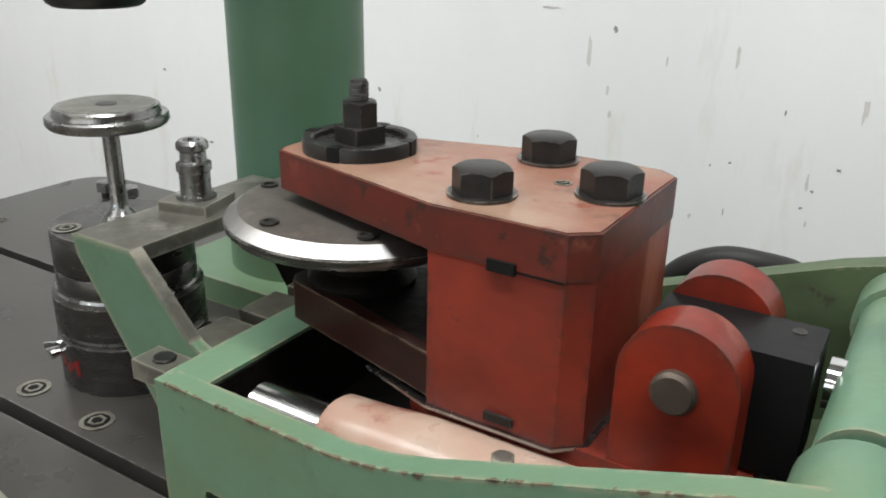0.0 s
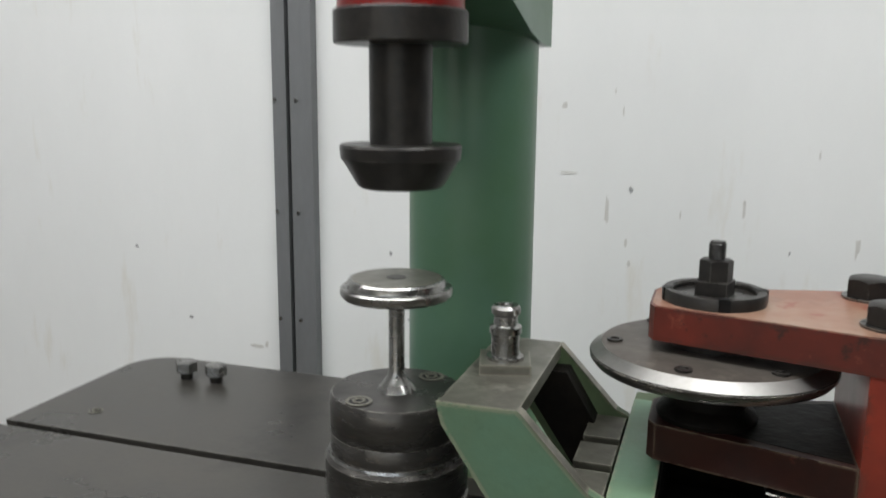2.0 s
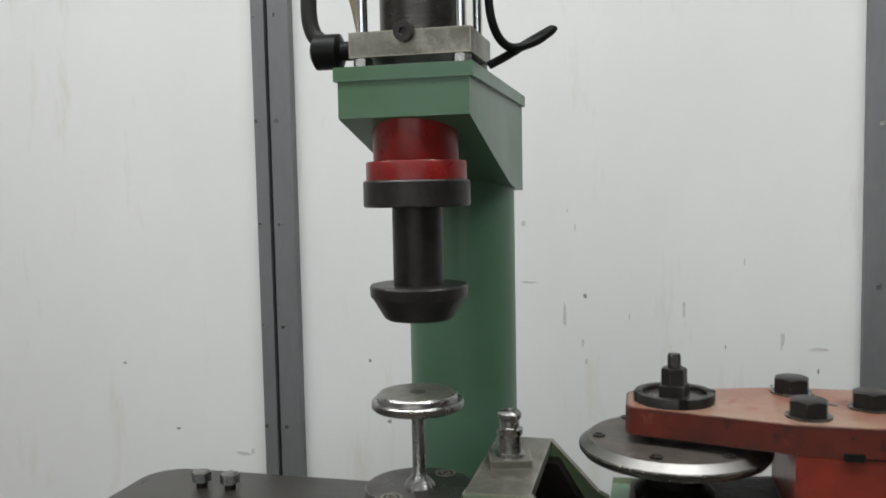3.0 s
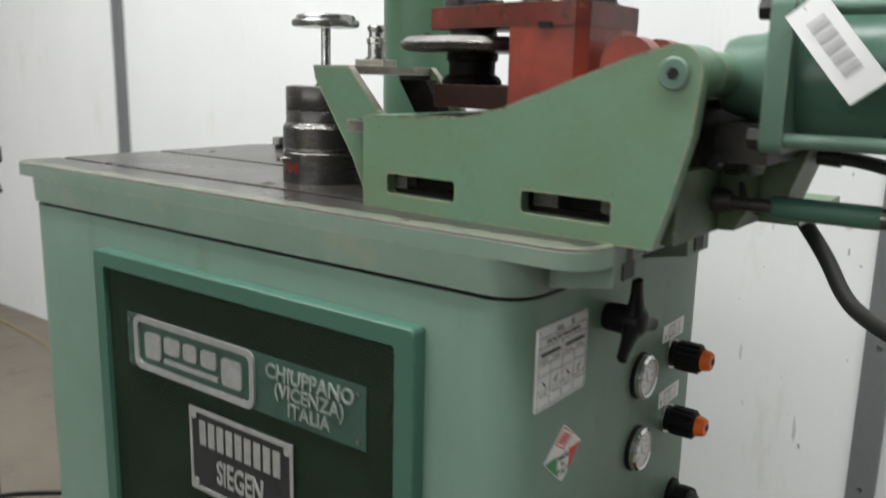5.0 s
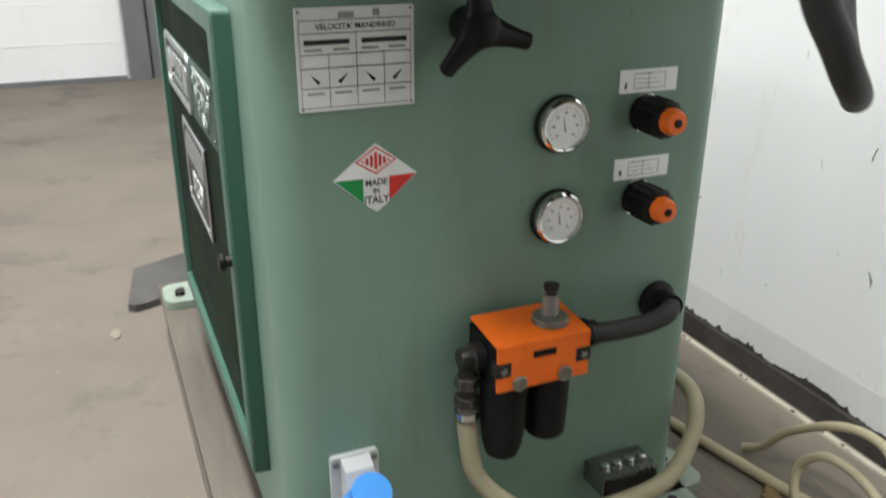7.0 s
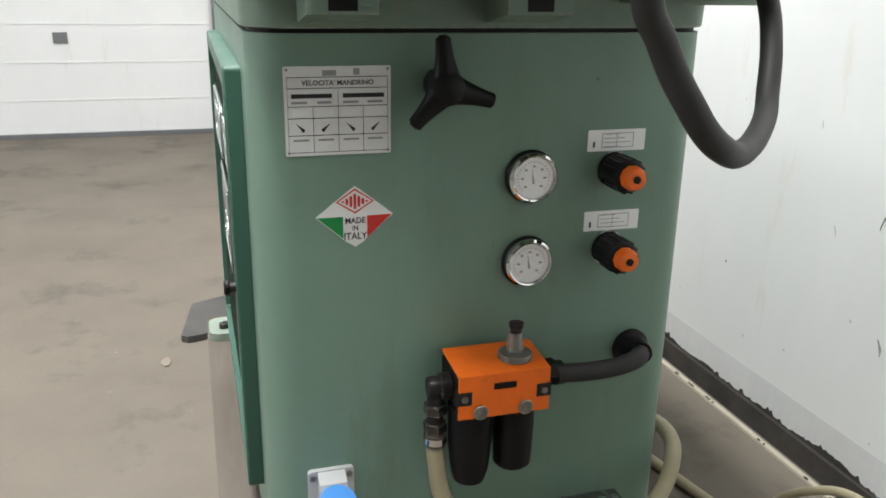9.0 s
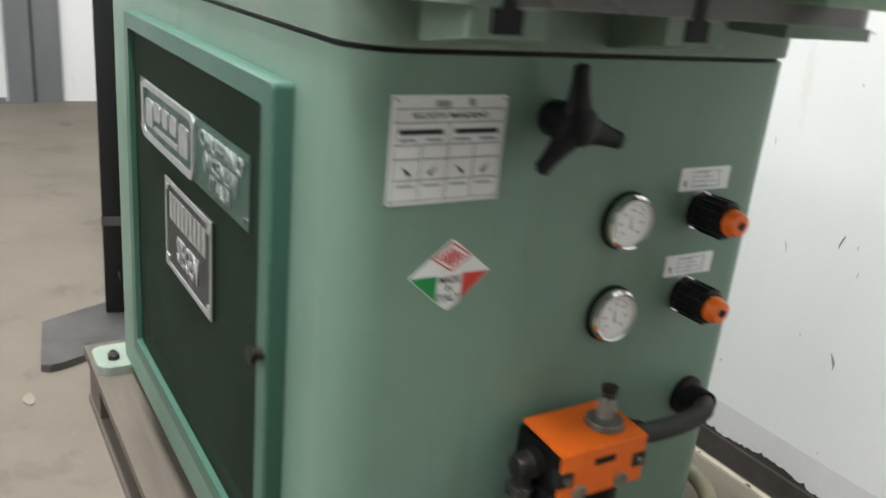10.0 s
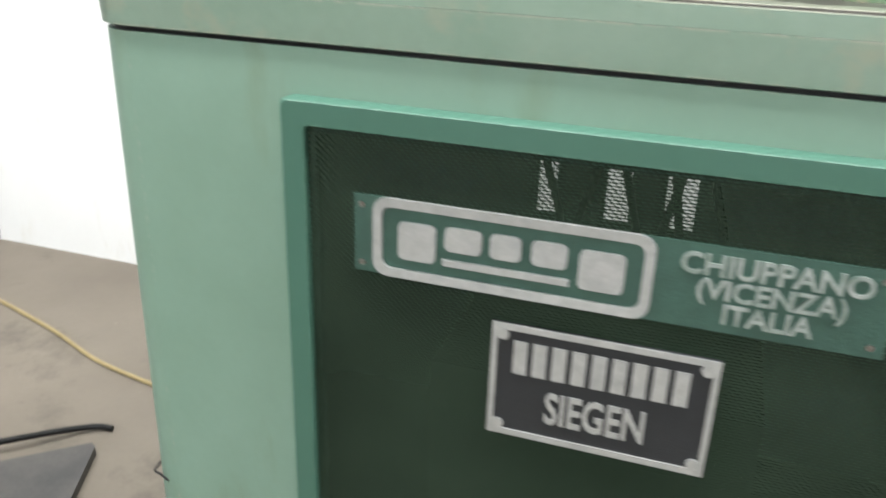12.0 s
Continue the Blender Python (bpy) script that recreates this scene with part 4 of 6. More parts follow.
for y0, y1, z0, z1 in ((0.470, 0.561, 0.869, 0.900), (0.473, 0.562, 0.749, 0.779)):
    lab = part("label_plate", prism(B(), rounded(y0, y1, z0, z1, 0.001, 2), "x", 0.0, 0.0015), DIAL_WHITE, cab, "small white label plate with grey print")
    for k in range(4):
        part("print_bar", box(B(), 0.0015, 0.0019, y0 + 0.026, y0 + 0.05 + 0.008 * (k % 3), z1 - 0.0068 - k * 0.006, z1 - 0.006 - k * 0.006), GREY_INK, lab)
    part("print_bar", box(B(), 0.0015, 0.0019, y0 + 0.008, y0 + 0.011, z0 + 0.006, z0 + 0.014), INK, lab)
    bm = B()
    for q in ((y0 + 0.022, y0 + 0.072, z1 - 0.0055, z1 - 0.0048), (y0 + 0.022, y0 + 0.072, z0 + 0.005, z0 + 0.0057), (y0 + 0.022, y0 + 0.0227, z0 + 0.005, z1 - 0.005), (y0 + 0.045, y0 + 0.0457, z0 + 0.005, z1 - 0.005), (y0 + 0.0713, y0 + 0.072, z0 + 0.005, z1 - 0.005)):
        box(bm, 0.0015, 0.002, *q)
    part("print_block", bm, GREY_INK, lab)

# kite-shaped sticker
st = part("sticker", prism(B(), ((0.078, 0.796), (0.113, 0.765), (0.120, 0.759), (0.1315, 0.752), (0.143, 0.759), (0.149, 0.765), (0.184, 0.796), (0.139, 0.832), (0.1315, 0.837), (0.124, 0.832)), "x", 0.0, 0.0008), WHITE_PLATE, cab, "kite-shaped green, white and red origin sticker")
part("green_field", prism(B(), ((0.080, 0.7955), (0.115, 0.7955), (0.115, 0.7645)), "x", 0.0008, 0.0011), FLAG_GREEN, st, "green field")
part("red_field", prism(B(), ((0.148, 0.7955), (0.182, 0.7955), (0.148, 0.7645)), "x", 0.0008, 0.0011), FLAG_RED, st, "red field")
for q in (((0.1315, 0.834), (0.1315, 0.8315), (0.1085, 0.816), (0.1055, 0.816)), ((0.1315, 0.834), (0.1575, 0.816), (0.1545, 0.816), (0.1315, 0.8315)), ((0.1315, 0.799), (0.1055, 0.816), (0.1085, 0.816), (0.1315, 0.8015)), ((0.1315, 0.799), (0.1315, 0.8015), (0.1545, 0.816), (0.1575, 0.816))):
    part("emblem_edge", prism(B(), q, "x", 0.0008, 0.0011), FLAG_RED, st)
for k in range(7):
    f = -0.9 + k * 0.3
    hgt = 0.0105 * (1 - abs(f))
    yc = 0.1315 + f * 0.018
    if hgt > 0.001:
        part("emblem_bar", box(B(), 0.0008, 0.0011, yc - 0.0019, yc + 0.0019, 0.816 - hgt, 0.816 + hgt), FLAG_RED, st)
for text, z, s in (("MADE", 0.789, 0.0115), ("IN", 0.7785, 0.0095), ("ITALY", 0.767, 0.0135)):
    words("lettering", text, s, on_side(0.0010, 0.1315, z), INK, st, 0.0002, wide=0.9)

# elbow outlet at the cabinet's side
elbow = part("outlet_boss", lathe(B(), ((0, 0), (0.03, 0), (0.03, 0.006), (0.022, 0.012), (0.022, 0.03), (0, 0.03)), (0.568, 0.552), "x", 24), BLACK, cab, "black hose outlet")
part("nozzle", tube(B(), ((0.015, 0.570, 0.556), (0.030, 0.570, 0.557), (0.040, 0.566, 0.558)), 0.0175, 14), BLACK, elbow)

# blue plug in a grey socket
soc = part("socket", prism(B(), rounded(0.054, 0.122, 0.315, 0.412, 0.006, 3), "x", 0.0, 0.008), GREY_PLASTIC, cab, "grey panel socket with a blue plug", 0.002)
part("hood", prism(B(), ((0.008, 0.41), (0.03, 0.402), (0.045, 0.36), (0.03, 0.33), (0.008, 0.33)), "y", 0.068, 0.108), GREY_PLASTIC, soc, bevel=0.004)
bm = lathe(B(), ((0, 0.0), (0.029, 0.0), (0.031, 0.006), (0.031, 0.02), (0.026, 0.026), (0.026, 0.075), (0, 0.075)), (0, 0), "z", 24)
bmesh.ops.transform(bm, matrix=look((0.075, 0.082, 0.372), (0.03, 0.080, 0.30)), verts=bm.verts)
for v in bm.verts:
    v.co = v.co + Vector((-0.02, 0, -0.02))
part("plug", bm, BLUE, soc, "bright blue plug cap")
part("plug_body", tube(B(), ((0.035, 0.081, 0.345), (0.05, 0.083, 0.30), (0.055, 0.085, 0.25)), 0.021, 16), BLUE, soc)
for sy in (0.061, 0.115):
    part("screw", cyl(B(), (sy, 0.402), 0.005, 0.008, 0.011, "x", 12), STEEL_DULL, soc)

# terminal block above the foot
term = part("terminal_block", box(B(), 0.0, 0.055, 0.465, 0.565, 0.255, 0.29), STEEL, cab, "small metal terminal block", 0.003)
for ty in (0.482, 0.505, 0.528, 0.55):
    part("screw", hexagon(B(), (0.03, ty), 0.008, 0.29, 0.297), CHROME, term)
part("side", box(B(), 0.055, 0.06, 0.47, 0.56, 0.25, 0.283), BLACK, term)

# ---- air filter set ----
frl = thing("air_filter_unit", (0.05, 0.32, 0.41), "orange air filter and oiler unit with two black bowls", "air filter")
bm = B()
prism(bm, ((0.016, 0.592), (0.016, 0.588), (0.096, 0.582), (0.096, 0.520), (0.100, 0.520), (0.100, 0.5855)), "y", 0.253, 0.388)
part("cover", bm, ORANGE, frl, "folded orange sheet cover", 0.001)
part("body", box(B(), 0.008, 0.092, 0.256, 0.384, 0.522, 0.578), BLACK, frl, bevel=0.004)
part("slot", box(B(), 0.0995, 0.1012, 0.304, 0.337, 0.562, 0.571), BLACK, frl)
for cy in (0.261, 0.379):
    part("corner_block", box(B(), 0.088, 0.1008, cy - 0.011, cy + 0.011, 0.542, 0.562), BLACK_STEEL, frl, bevel=0.002)
    part("screw", cyl(B(), (cy, 0.552), 0.005, 0.1008, 0.1035, "x", 12), STEEL, frl)
for cy in (0.285, 0.352):
    part("cap_screw", cyl(B(), (cy, 0.529), 0.011, 0.0998, 0.104, "x", 18, 0.001), STEEL_DULL, frl, "dull round cap")
    big = cy < 0.3
    part("bowl", lathe(B(), ((0, 0.398 if big else 0.412), (0.023, 0.398 if big else 0.412), (0.0285, 0.418), (0.0325 if big else 0.030, 0.46), (0.0335 if big else 0.031, 0.522), (0, 0.522)), (0.058, cy), "z", 24), BLACK, frl, "black bowl")
part("sight_base", lathe(B(), ((0.026, 0.588), (0.024, 0.596), (0, 0.597)), (0.06, 0.349), "z", 24), STEEL_DULL, frl)
part("sight_glass", lathe(B(), ((0, 0.590), (0.0125, 0.590), (0.0120, 0.612), (0.0100, 0.627), (0, 0.627)), (0.06, 0.349), "z", 20), SIGHT, frl, "cloudy clear sight dome")
part("drip_tube", cyl(B(), (0.06, 0.349), 0.0045, 0.598, 0.626, "z", 12), STEEL_DULL, frl)
part("filler_screw", lathe(B(), ((0, 0.626), (0.008, 0.626), (0.008, 0.632), (0.0105, 0.634), (0.0105, 0.641), (0, 0.642)), (0.06, 0.349), "z", 16), BLACK_STEEL, frl)
part("inlet", lathe(B(), ((0, 0.222), (0.014, 0.222), (0.016, 0.226), (0.016, 0.238), (0.019, 0.240), (0.019, 0.254), (0, 0.254)), (0.05, 0.55), "y", 20), BLACK_STEEL, frl)
part("inlet_elbow", tube(B(), ((0.05, 0.245, 0.552), (0.05, 0.237, 0.546), (0.05, 0.234, 0.52), (0.05, 0.234, 0.48)), 0.0125, 16), BLACK_STEEL, frl)
for z in (0.525, 0.495):
    part("union_nut", hexagon(B(), (0.05, 0.234), 0.0175, z - 0.016, z), STEEL_DARK, frl)
part("clamp", lathe(B(), ((0.0165, 0.462), (0.0175, 0.462), (0.0175, 0.472), (0.0165, 0.472)), (0.05, 0.234), "z", 18), CHROME, frl, "chrome hose clamp")
part("outlet", hexagon(B(), (0.05, 0.552), 0.02, 0.388, 0.418, "y"), BLACK, frl)
ah = thing("air_hose", (0.05, 0.48, 0.53), "short dark grey air hose into the cabinet", "hose")
part("hose_clip", lathe(B(), ((0.0145, 0.418), (0.0185, 0.418), (0.0185, 0.428), (0.0145, 0.428)), (0.0505, 0.549), "y", 18), BLACK_STEEL, ah, "dark hose clip")
part("hose", tube(B(), ((0.05, 0.400, 0.552), (0.052, 0.45, 0.546), (0.052, 0.51, 0.546), (0.05, 0.548, 0.553), (0.038, 0.566, 0.557), (0.02, 0.570, 0.556)), 0.0145, 16), RUBBER, ah)
pt = thing("pale_hose", (0.05, 0.223, 0.28), "yellowed flexible plastic hose looped under the filter", "hose")
part("tube", tube(B(), ((0.05, 0.234, 0.474), (0.052, 0.236, 0.43), (0.06, 0.25, 0.36), (0.085, 0.31, 0.305), (0.10, 0.40, 0.285), (0.10, 0.50, 0.285), (0.082, 0.570, 0.288), (0.054, 0.622, 0.312), (0.022, 0.657, 0.342), (-0.03, 0.683, 0.352), (-0.12, 0.70, 0.335), (-0.30, 0.70, 0.28)), 0.0135, 16), PALE_HOSE, pt)
part("hose_end", lathe(B(), ((0.0135, 0.455), (0.0152, 0.455), (0.0152, 0.476), (0.0135, 0.476)), (0.05, 0.2345), "z", 18), STEEL_DULL, pt, "crimped metal hose end")

# ---- the table ----
TZ = 1.116
TX0, TX1, TY0, TY1 = -1.240, 0.090, -0.005, 0.692
tab = thing("machine_table", (-0.56, 0.33, 1.04), "dark oiled cast iron table with slots and a green rim", "machine table")
bm = B()
levels = ((1.041, 0.001), (1.0425, 0.004), (1.060, 0.005), (1.078, 0.0055), (1.0902, 0.006))
rows = []
for z, o in levels:
    rows.append([bm.verts.new((u, v, z)) for u, v in rounded(XL - o, 0.001 + o * 0.4, -o, YD + o, 0.055 + o * 0.4, 8)])
for a, b in zip(rows, rows[1:]):
    for i in range(len(a)):
        j = (i + 1) % len(a)
        bm.faces.new((a[i], a[j], b[j], b[i]))
bm.faces.new(rows[0][::-1])
bm.faces.new(rows[-1])
part("apron", bm, APRON, tab, "green cast apron")
SLOTS = (0.105, 0.349)
W = 0.0085
edges = [TY0, SLOTS[0] - W, SLOTS[0] + W, SLOTS[1] - W, SLOTS[1] + W, TY1]


def corner_strip(y0, y1, front, back):
    pts = []
    full = rounded(TX0, TX1, y0 if front else y0 - 1, y1 if back else y1 + 1, 0.07 if back else 0.05, 7)
    for u, v in full:
        if y0 - 1e-6 <= v <= y1 + 1e-6:
            pts.append((u, v))
    if not front:
        pts += [(TX0, y0), (TX1, y0)]
    if not back:
        pts = [(TX1, y1), (TX0, y1)] + pts
    return pts


part("top_strip", prism(B(), corner_strip(edges[0], edges[1], True, False), "z", 1.0904, TZ), TABLE, tab, "dark oiled iron top", 0.003, 3)
part("top_strip", prism(B(), ((TX0, edges[2]), (TX1, edges[2]), (TX1, edges[3]), (TX0, edges[3])), "z", 1.0904, TZ), TABLE, tab, "dark oiled iron top", 0.0015)
part("top_strip", prism(B(), corner_strip(edges[4], edges[5], False, True), "z", 1.0904, TZ), TABLE, tab, "dark oiled iron top", 0.003, 3)
# the worn rim in front of the top
bm = B()
rim = [(TX0 - 0.001, 0.02), (TX0 - 0.001, TY0 + 0.05)] + [(TX0 + 0.05 - 0.051 * math.cos(radians(a)), TY0 + 0.05 - 0.051 * math.sin(radians(a))) for a in range(10, 91, 10)] + [(TX1 - 0.05 + 0.051 * math.sin(radians(a)), TY0 + 0.05 - 0.051 * math.cos(radians(a))) for a in range(0, 91, 10)] + [(TX1 + 0.001, SLOTS[0] - W)]
rim = [rim[0]] + [(a[0] + (b[0] - a[0]) * k / m, a[1] + (b[1] - a[1]) * k / m) for a, b in zip(rim, rim[1:]) for m in [max(1, round((Vector(b) - Vector(a)).length / 0.03))] for k in range(1, m + 1)]
rag = random.Random(8)
inn = [(u + (0.013 if u < -0.6 else -0.013 if u > 0.05 else 0) * (1 if v > TY0 + 0.03 else 0.5), max(v, TY0 + 0.030 + rag.uniform(-0.005, 0.006))) for u, v in rim]
lo = [bm.verts.new((u, v, 1.0904)) for u, v in rim]
mid = [bm.verts.new((u, v, TZ - 0.004)) for u, v in rim]
hi = [bm.verts.new((u * 0.9985 - 0.0005, v + 0.003, TZ + 0.0006)) for u, v in rim]
end = [bm.verts.new((u, v, TZ + 0.0008)) for u, v in inn]
for p, q in ((mid, hi), (hi, end)):
    for i in range(len(p) - 1):
        bm.faces.new((p[i], p[i + 1], q[i + 1], q[i]))
bmesh.ops.delete(bm, geom=lo, context="VERTS")
part("rim", bm, LIP, tab, "worn beige rim of the table")
bm = B()
for (u0, v0), (u1, v1) in zip(rim, rim[1:]):
    bm.faces.new([bm.verts.new(c) for c in ((u0, v0, 1.0904), (u1, v1, 1.0904), (u1, v1, TZ - 0.004), (u0, v0, TZ - 0.004))])
bmesh.ops.remove_doubles(bm, verts=bm.verts, dist=1e-5)
part("rim_face", bm, APRON, tab, "green front face of the rim")
for sy in SLOTS:
    part("slot_floor", box(B(), TX0 + 0.002, TX1 - 0.004, sy - 0.02, sy + 0.02, 1.0942, 1.0962), BLACK, tab, "dark bottom of the slot")
    part("slot_mouth", box(B(), TX1 - 0.002, TX1 + 0.0016, sy - 0.017, sy + 0.017, 1.066, 1.088), BLACK, tab, "dark end of the slot")
    part("slot_mouth", box(B(), TX1 - 0.002, TX1 + 0.0014, sy - W, sy + W, 1.088, TZ), BLACK, tab)
    part("end_lug", prism(B(), ((-0.01, 1.048), (0.02, 1.050), (TX1, 1.062), (TX1, 1.0902), (-0.01, 1.0902)), "y", sy - 0.042, sy + 0.042), APRON, tab, "green lug round the slot's end", 0.006)
part("end_rib", box(B(), -0.01, TX1 - 0.004, 0.50, 0.66, 1.075, 1.0902), APRON, tab, bevel=0.004)


def sunk_screw(cx, cy, z, r, parent):
    s = part("socket_screw", lathe(B(), ((r * 1.35, z + 0.0006), (r * 1.35, z + 0.0012), (r, z + 0.0012), (r, z + 0.0006)), (cx, cy), "z", 24), STEEL_DULL, parent, "countersunk socket screw")
    part("recess", cyl(B(), (cx, cy), r * 1.0, z + 0.0002, z + 0.0009, "z", 20), BLACK, s)
    part("screw_head", lathe(B(), ((r * 0.72, z + 0.0009), (r * 0.72, z + 0.0018), (r * 0.48, z + 0.0018), (r * 0.48, z + 0.0009)), (cx, cy), "z", 6), STEEL_DULL, s)


for cx, cy in ((-0.615, 0.142), (-0.507, 0.139)):
    sunk_screw(cx, cy, TZ, 0.0125, tab)
sunk_screw(-1.138, 0.428, TZ, 0.008, tab)
sunk_screw(-0.20, 0.02, TZ, 0.006, tab)
for bx in (-1.098, -1.04):
    b = thing("hex_bolt", (bx, 0.604, TZ), "loose bright hexagon bolt standing on the table", "bolt", "bolts on the table")
    part("shank", cyl(B(), (bx, 0.604), 0.0105, TZ, TZ + 0.014, "z", 16), BLACK_STEEL, b)
    part("head", hexagon(B(), (bx, 0.604), 0.0185, TZ + 0.012, TZ + 0.030, turn=0.3), STEEL, b)

# ---- chuck and forming tool ----
CX, CY = -0.571, 0.243
chk = thing("chuck", (CX, CY, TZ), "stacked dark steel rings of the lower chuck", "chuck")
part("base_ring", lathe(B(), ((0, TZ), (0.0785, TZ), (0.0785, 1.1695), (0.0742, 1.1738), (0, 1.174)), (CX, CY), "z", 64), STEEL_DARK, chk)
part("bright_edge", lathe(B(), ((0.0736, 1.174), (0.0765, 1.174), (0.0765, 1.1775), (0.0736, 1.1775)), (CX, CY), "z", 64), STEEL, chk, "bright machined edge")
part("middle_ring", lathe(B(), ((0, 1.1775), (0.0775, 1.1775), (0.0775, 1.2145), (0.0735, 1.2188), (0, 1.219)), (CX, CY), "z", 64), STEEL_DARK, chk)
part("bright_edge", lathe(B(), ((0.071, 1.219), (0.0742, 1.219), (0.073, 1.222), (0.071, 1.222)), (CX, CY), "z", 64), STEEL, chk, "bright machined edge")
part("top_ring", lathe(B(), ((0, 1.222), (0.0715, 1.222), (0.0715, 1.2415), (0.0705, 1.243), (0.0715, 1.2445), (0.0715, 1.282), (0.0695, 1.285), (0, 1.285)), (CX, CY), "z", 64), STEEL_DARK, chk)
for a in (245, 65):
    sunk_screw(CX + 0.054 * math.cos(radians(a)), CY + 0.054 * math.sin(radians(a)), 1.285, 0.0105, chk)
for a in (243, 257):
    d = Vector((math.cos(radians(a)), math.sin(radians(a)), 0))
    c0 = Vector((CX, CY, 1.158)) + d * 0.077
    part("grease_nipple", tube(B(), (c0, c0 + d * 0.008, c0 + d * 0.012), 0.0036, 10, 3), CHROME, chk, "small chrome grease nipple")
    part("nipple_tip", tube(B(), (c0 + d * 0.010, c0 + d * 0.013, c0 + d * 0.016), 0.0048, 10, 3), CHROME, chk)
bm = B()
for i in range(6):
    a0, a1 = radians(252 + i * 4), radians(256 + i * 4)
    z0, z1 = 1.139 + 0.004 * math.sin(i * 2.1), 1.150 + 0.004 * math.cos(i * 1.3)
    v = [bm.verts.new((CX + 0.0789 * math.cos(a), CY + 0.0789 * math.sin(a), z)) for a, z in ((a0, z0), (a1, z0), (a1, z1), (a0, z1))]
    bm.faces.new(v)
part("paint_mark", bm, RED_RING, chk, "smear of red paint")

tool = thing("forming_tool", (CX, CY, 1.285), "polished steel forming disc on a slim stem", "tool")
part("stem", lathe(B(), ((0, 1.285), (0.021, 1.285), (0.018, 1.290), (0.0105, 1.299), (0.0085, 1.306), (0.0085, 1.386), (0, 1.386)), (CX, CY), "z", 32), STEEL, tool)
part("disc", lathe(B(), ((0, 1.3875), (0.056, 1.3875), (0.0585, 1.390), (0.0595, 1.3925), (0.0592, 1.3975), (0.0578, 1.399), (0.0522, 1.3992), (0.0518, 1.4005), (0.0516, 1.4055), (0.0498, 1.4075), (0.0482, 1.4077), (0, 1.4077)), (CX, CY), "z", 72), STEEL, tool)
part("disc_face", cyl(B(), (CX, CY), 0.0470, 1.4077, 1.4082, "z", 48), STEEL_DULL, tool, "dull stained upper face")
part("centre_hole", cyl(B(), (CX, CY), 0.0105, 1.4082, 1.4086, "z", 20), BLACK_STEEL, tool, "dark centre hole")

# ---- press column with its head ----
col = thing("press_column", (-0.565, 0.52, TZ), "green press column with an overhanging head", "press")
part("column", cyl(B(), (-0.5735, 0.531), 0.085, 1.15, 1.80, "z", 72), GREEN_COLUMN, col)
part("collar", cyl(B(), (-0.5735, 0.531), 0.099, 1.148, 1.185, "z", 72), GREEN_WORN, col, bevel=0.006)
base = part("base_plate", box(B(), -0.715, -0.42, 0.40, 0.66, TZ, 1.150), GREEN_WORN, col, "worn green base plate", 0.005)
for bx in (-0.695, -0.44):
    part("bolt", hexagon(B(), (bx, 0.425), 0.013, 1.150, 1.164), BLACK_STEEL, base)
head = part("arm", prism(B(), ((0.184, 1.754), (0.184, 1.800), (0.60, 1.800), (0.60, 1.662), (0.530, 1.664), (0.470, 1.674), (0.330, 1.712)), "x", -0.646, -0.484), GREEN_COLUMN, col, "green cast arm", 0.008, 3)
part("top_flange", box(B(), -0.651, -0.479, 0.182, 0.602, 1.798, 1.815), GREEN_COLUMN, col, "green top flange", 0.006, 3)
RX = -0.566
red = part("ram_housing", lathe(B(), ((0, 1.702), (0.053, 1.702), (0.054, 1.706), (0.054, 1.765), (0, 1.765)), (RX, CY), "z", 40), RED_RING, col, "glossy red ram housing")
part("lower_ring", lathe(B(), ((0, 1.679), (0.0635, 1.679), (0.0635, 1.700), (0.062, 1.7025), (0, 1.7025)), (RX, CY), "z", 48), RED_RING, red)
part("dark_collar", lathe(B(), ((0, 1.646), (0.066, 1.646), (0.0675, 1.648), (0.0675, 1.677), (0.066, 1.679), (0, 1.679)), (RX, CY), "z", 48), BLACK_STEEL, red, "blackened steel collar")
ram = part("ram", cyl(B(), (RX, CY), 0.032, 1.54, 1.65, "z", 40), BLACK_STEEL, col, "dark oily ram")
part("die", lathe(B(), ((0, 1.503), (0.040, 1.503), (0.0445, 1.506), (0.058, 1.529), (0.0615, 1.533), (0.0625, 1.545), (0.061, 1.5475), (0, 1.5475)), (RX, CY), "z", 56), BLACK_STEEL, ram, "conical dark die")
# small air cylinder on top of the head
act = part("actuator", box(B(), -0.632, -0.482, 0.188, 0.31, 1.826, 1.856), STEEL_DULL, col, "grey end block of an air cylinder", 0.003)
part("barrel", cyl(B(), (-0.557, 0.249), 0.052, 1.856, 2.08, "z", 40), STEEL_DARK, act, "dark barrel")
part("end_block", box(B(), -0.632, -0.482, 0.188, 0.31, 2.08, 2.11), STEEL_DULL, act, bevel=0.003)
for tx in (-0.618, -0.496):
    for ty in (0.2, 0.298):
        part("tie_rod", cyl(B(), (tx, ty), 0.0065, 1.815, 2.08, "z", 14), CHROME, act)
        part("nut", hexagon(B(), (tx, ty), 0.012, 1.815, 1.826), STEEL, act)
part("plug", lathe(B(), ((0.012, 0.188), (0.012, 0.180), (0.005, 0.180), (0.005, 0.184), (0, 0.184)), (-0.562, 1.853), "y", 18), BLACK_STEEL, act)
elb = part("elbow_fitting", lathe(B(), ((0, -0.69), (0.014, -0.69), (0.022, -0.685), (0.022, -0.655), (0.012, -0.652), (0.012, -0.63), (0, -0.63)), (0.22, 1.84), "x", 20), BLACK, act, "black elbow fitting")
part("elbow_neck", tube(B(), ((-0.675, 0.22, 1.85), (-0.69, 0.22, 1.865), (-0.695, 0.22, 1.90), (-0.69, 0.225, 1.98), (-0.66, 0.24, 2.08)), 0.0105, 12), RUBBER, elb)
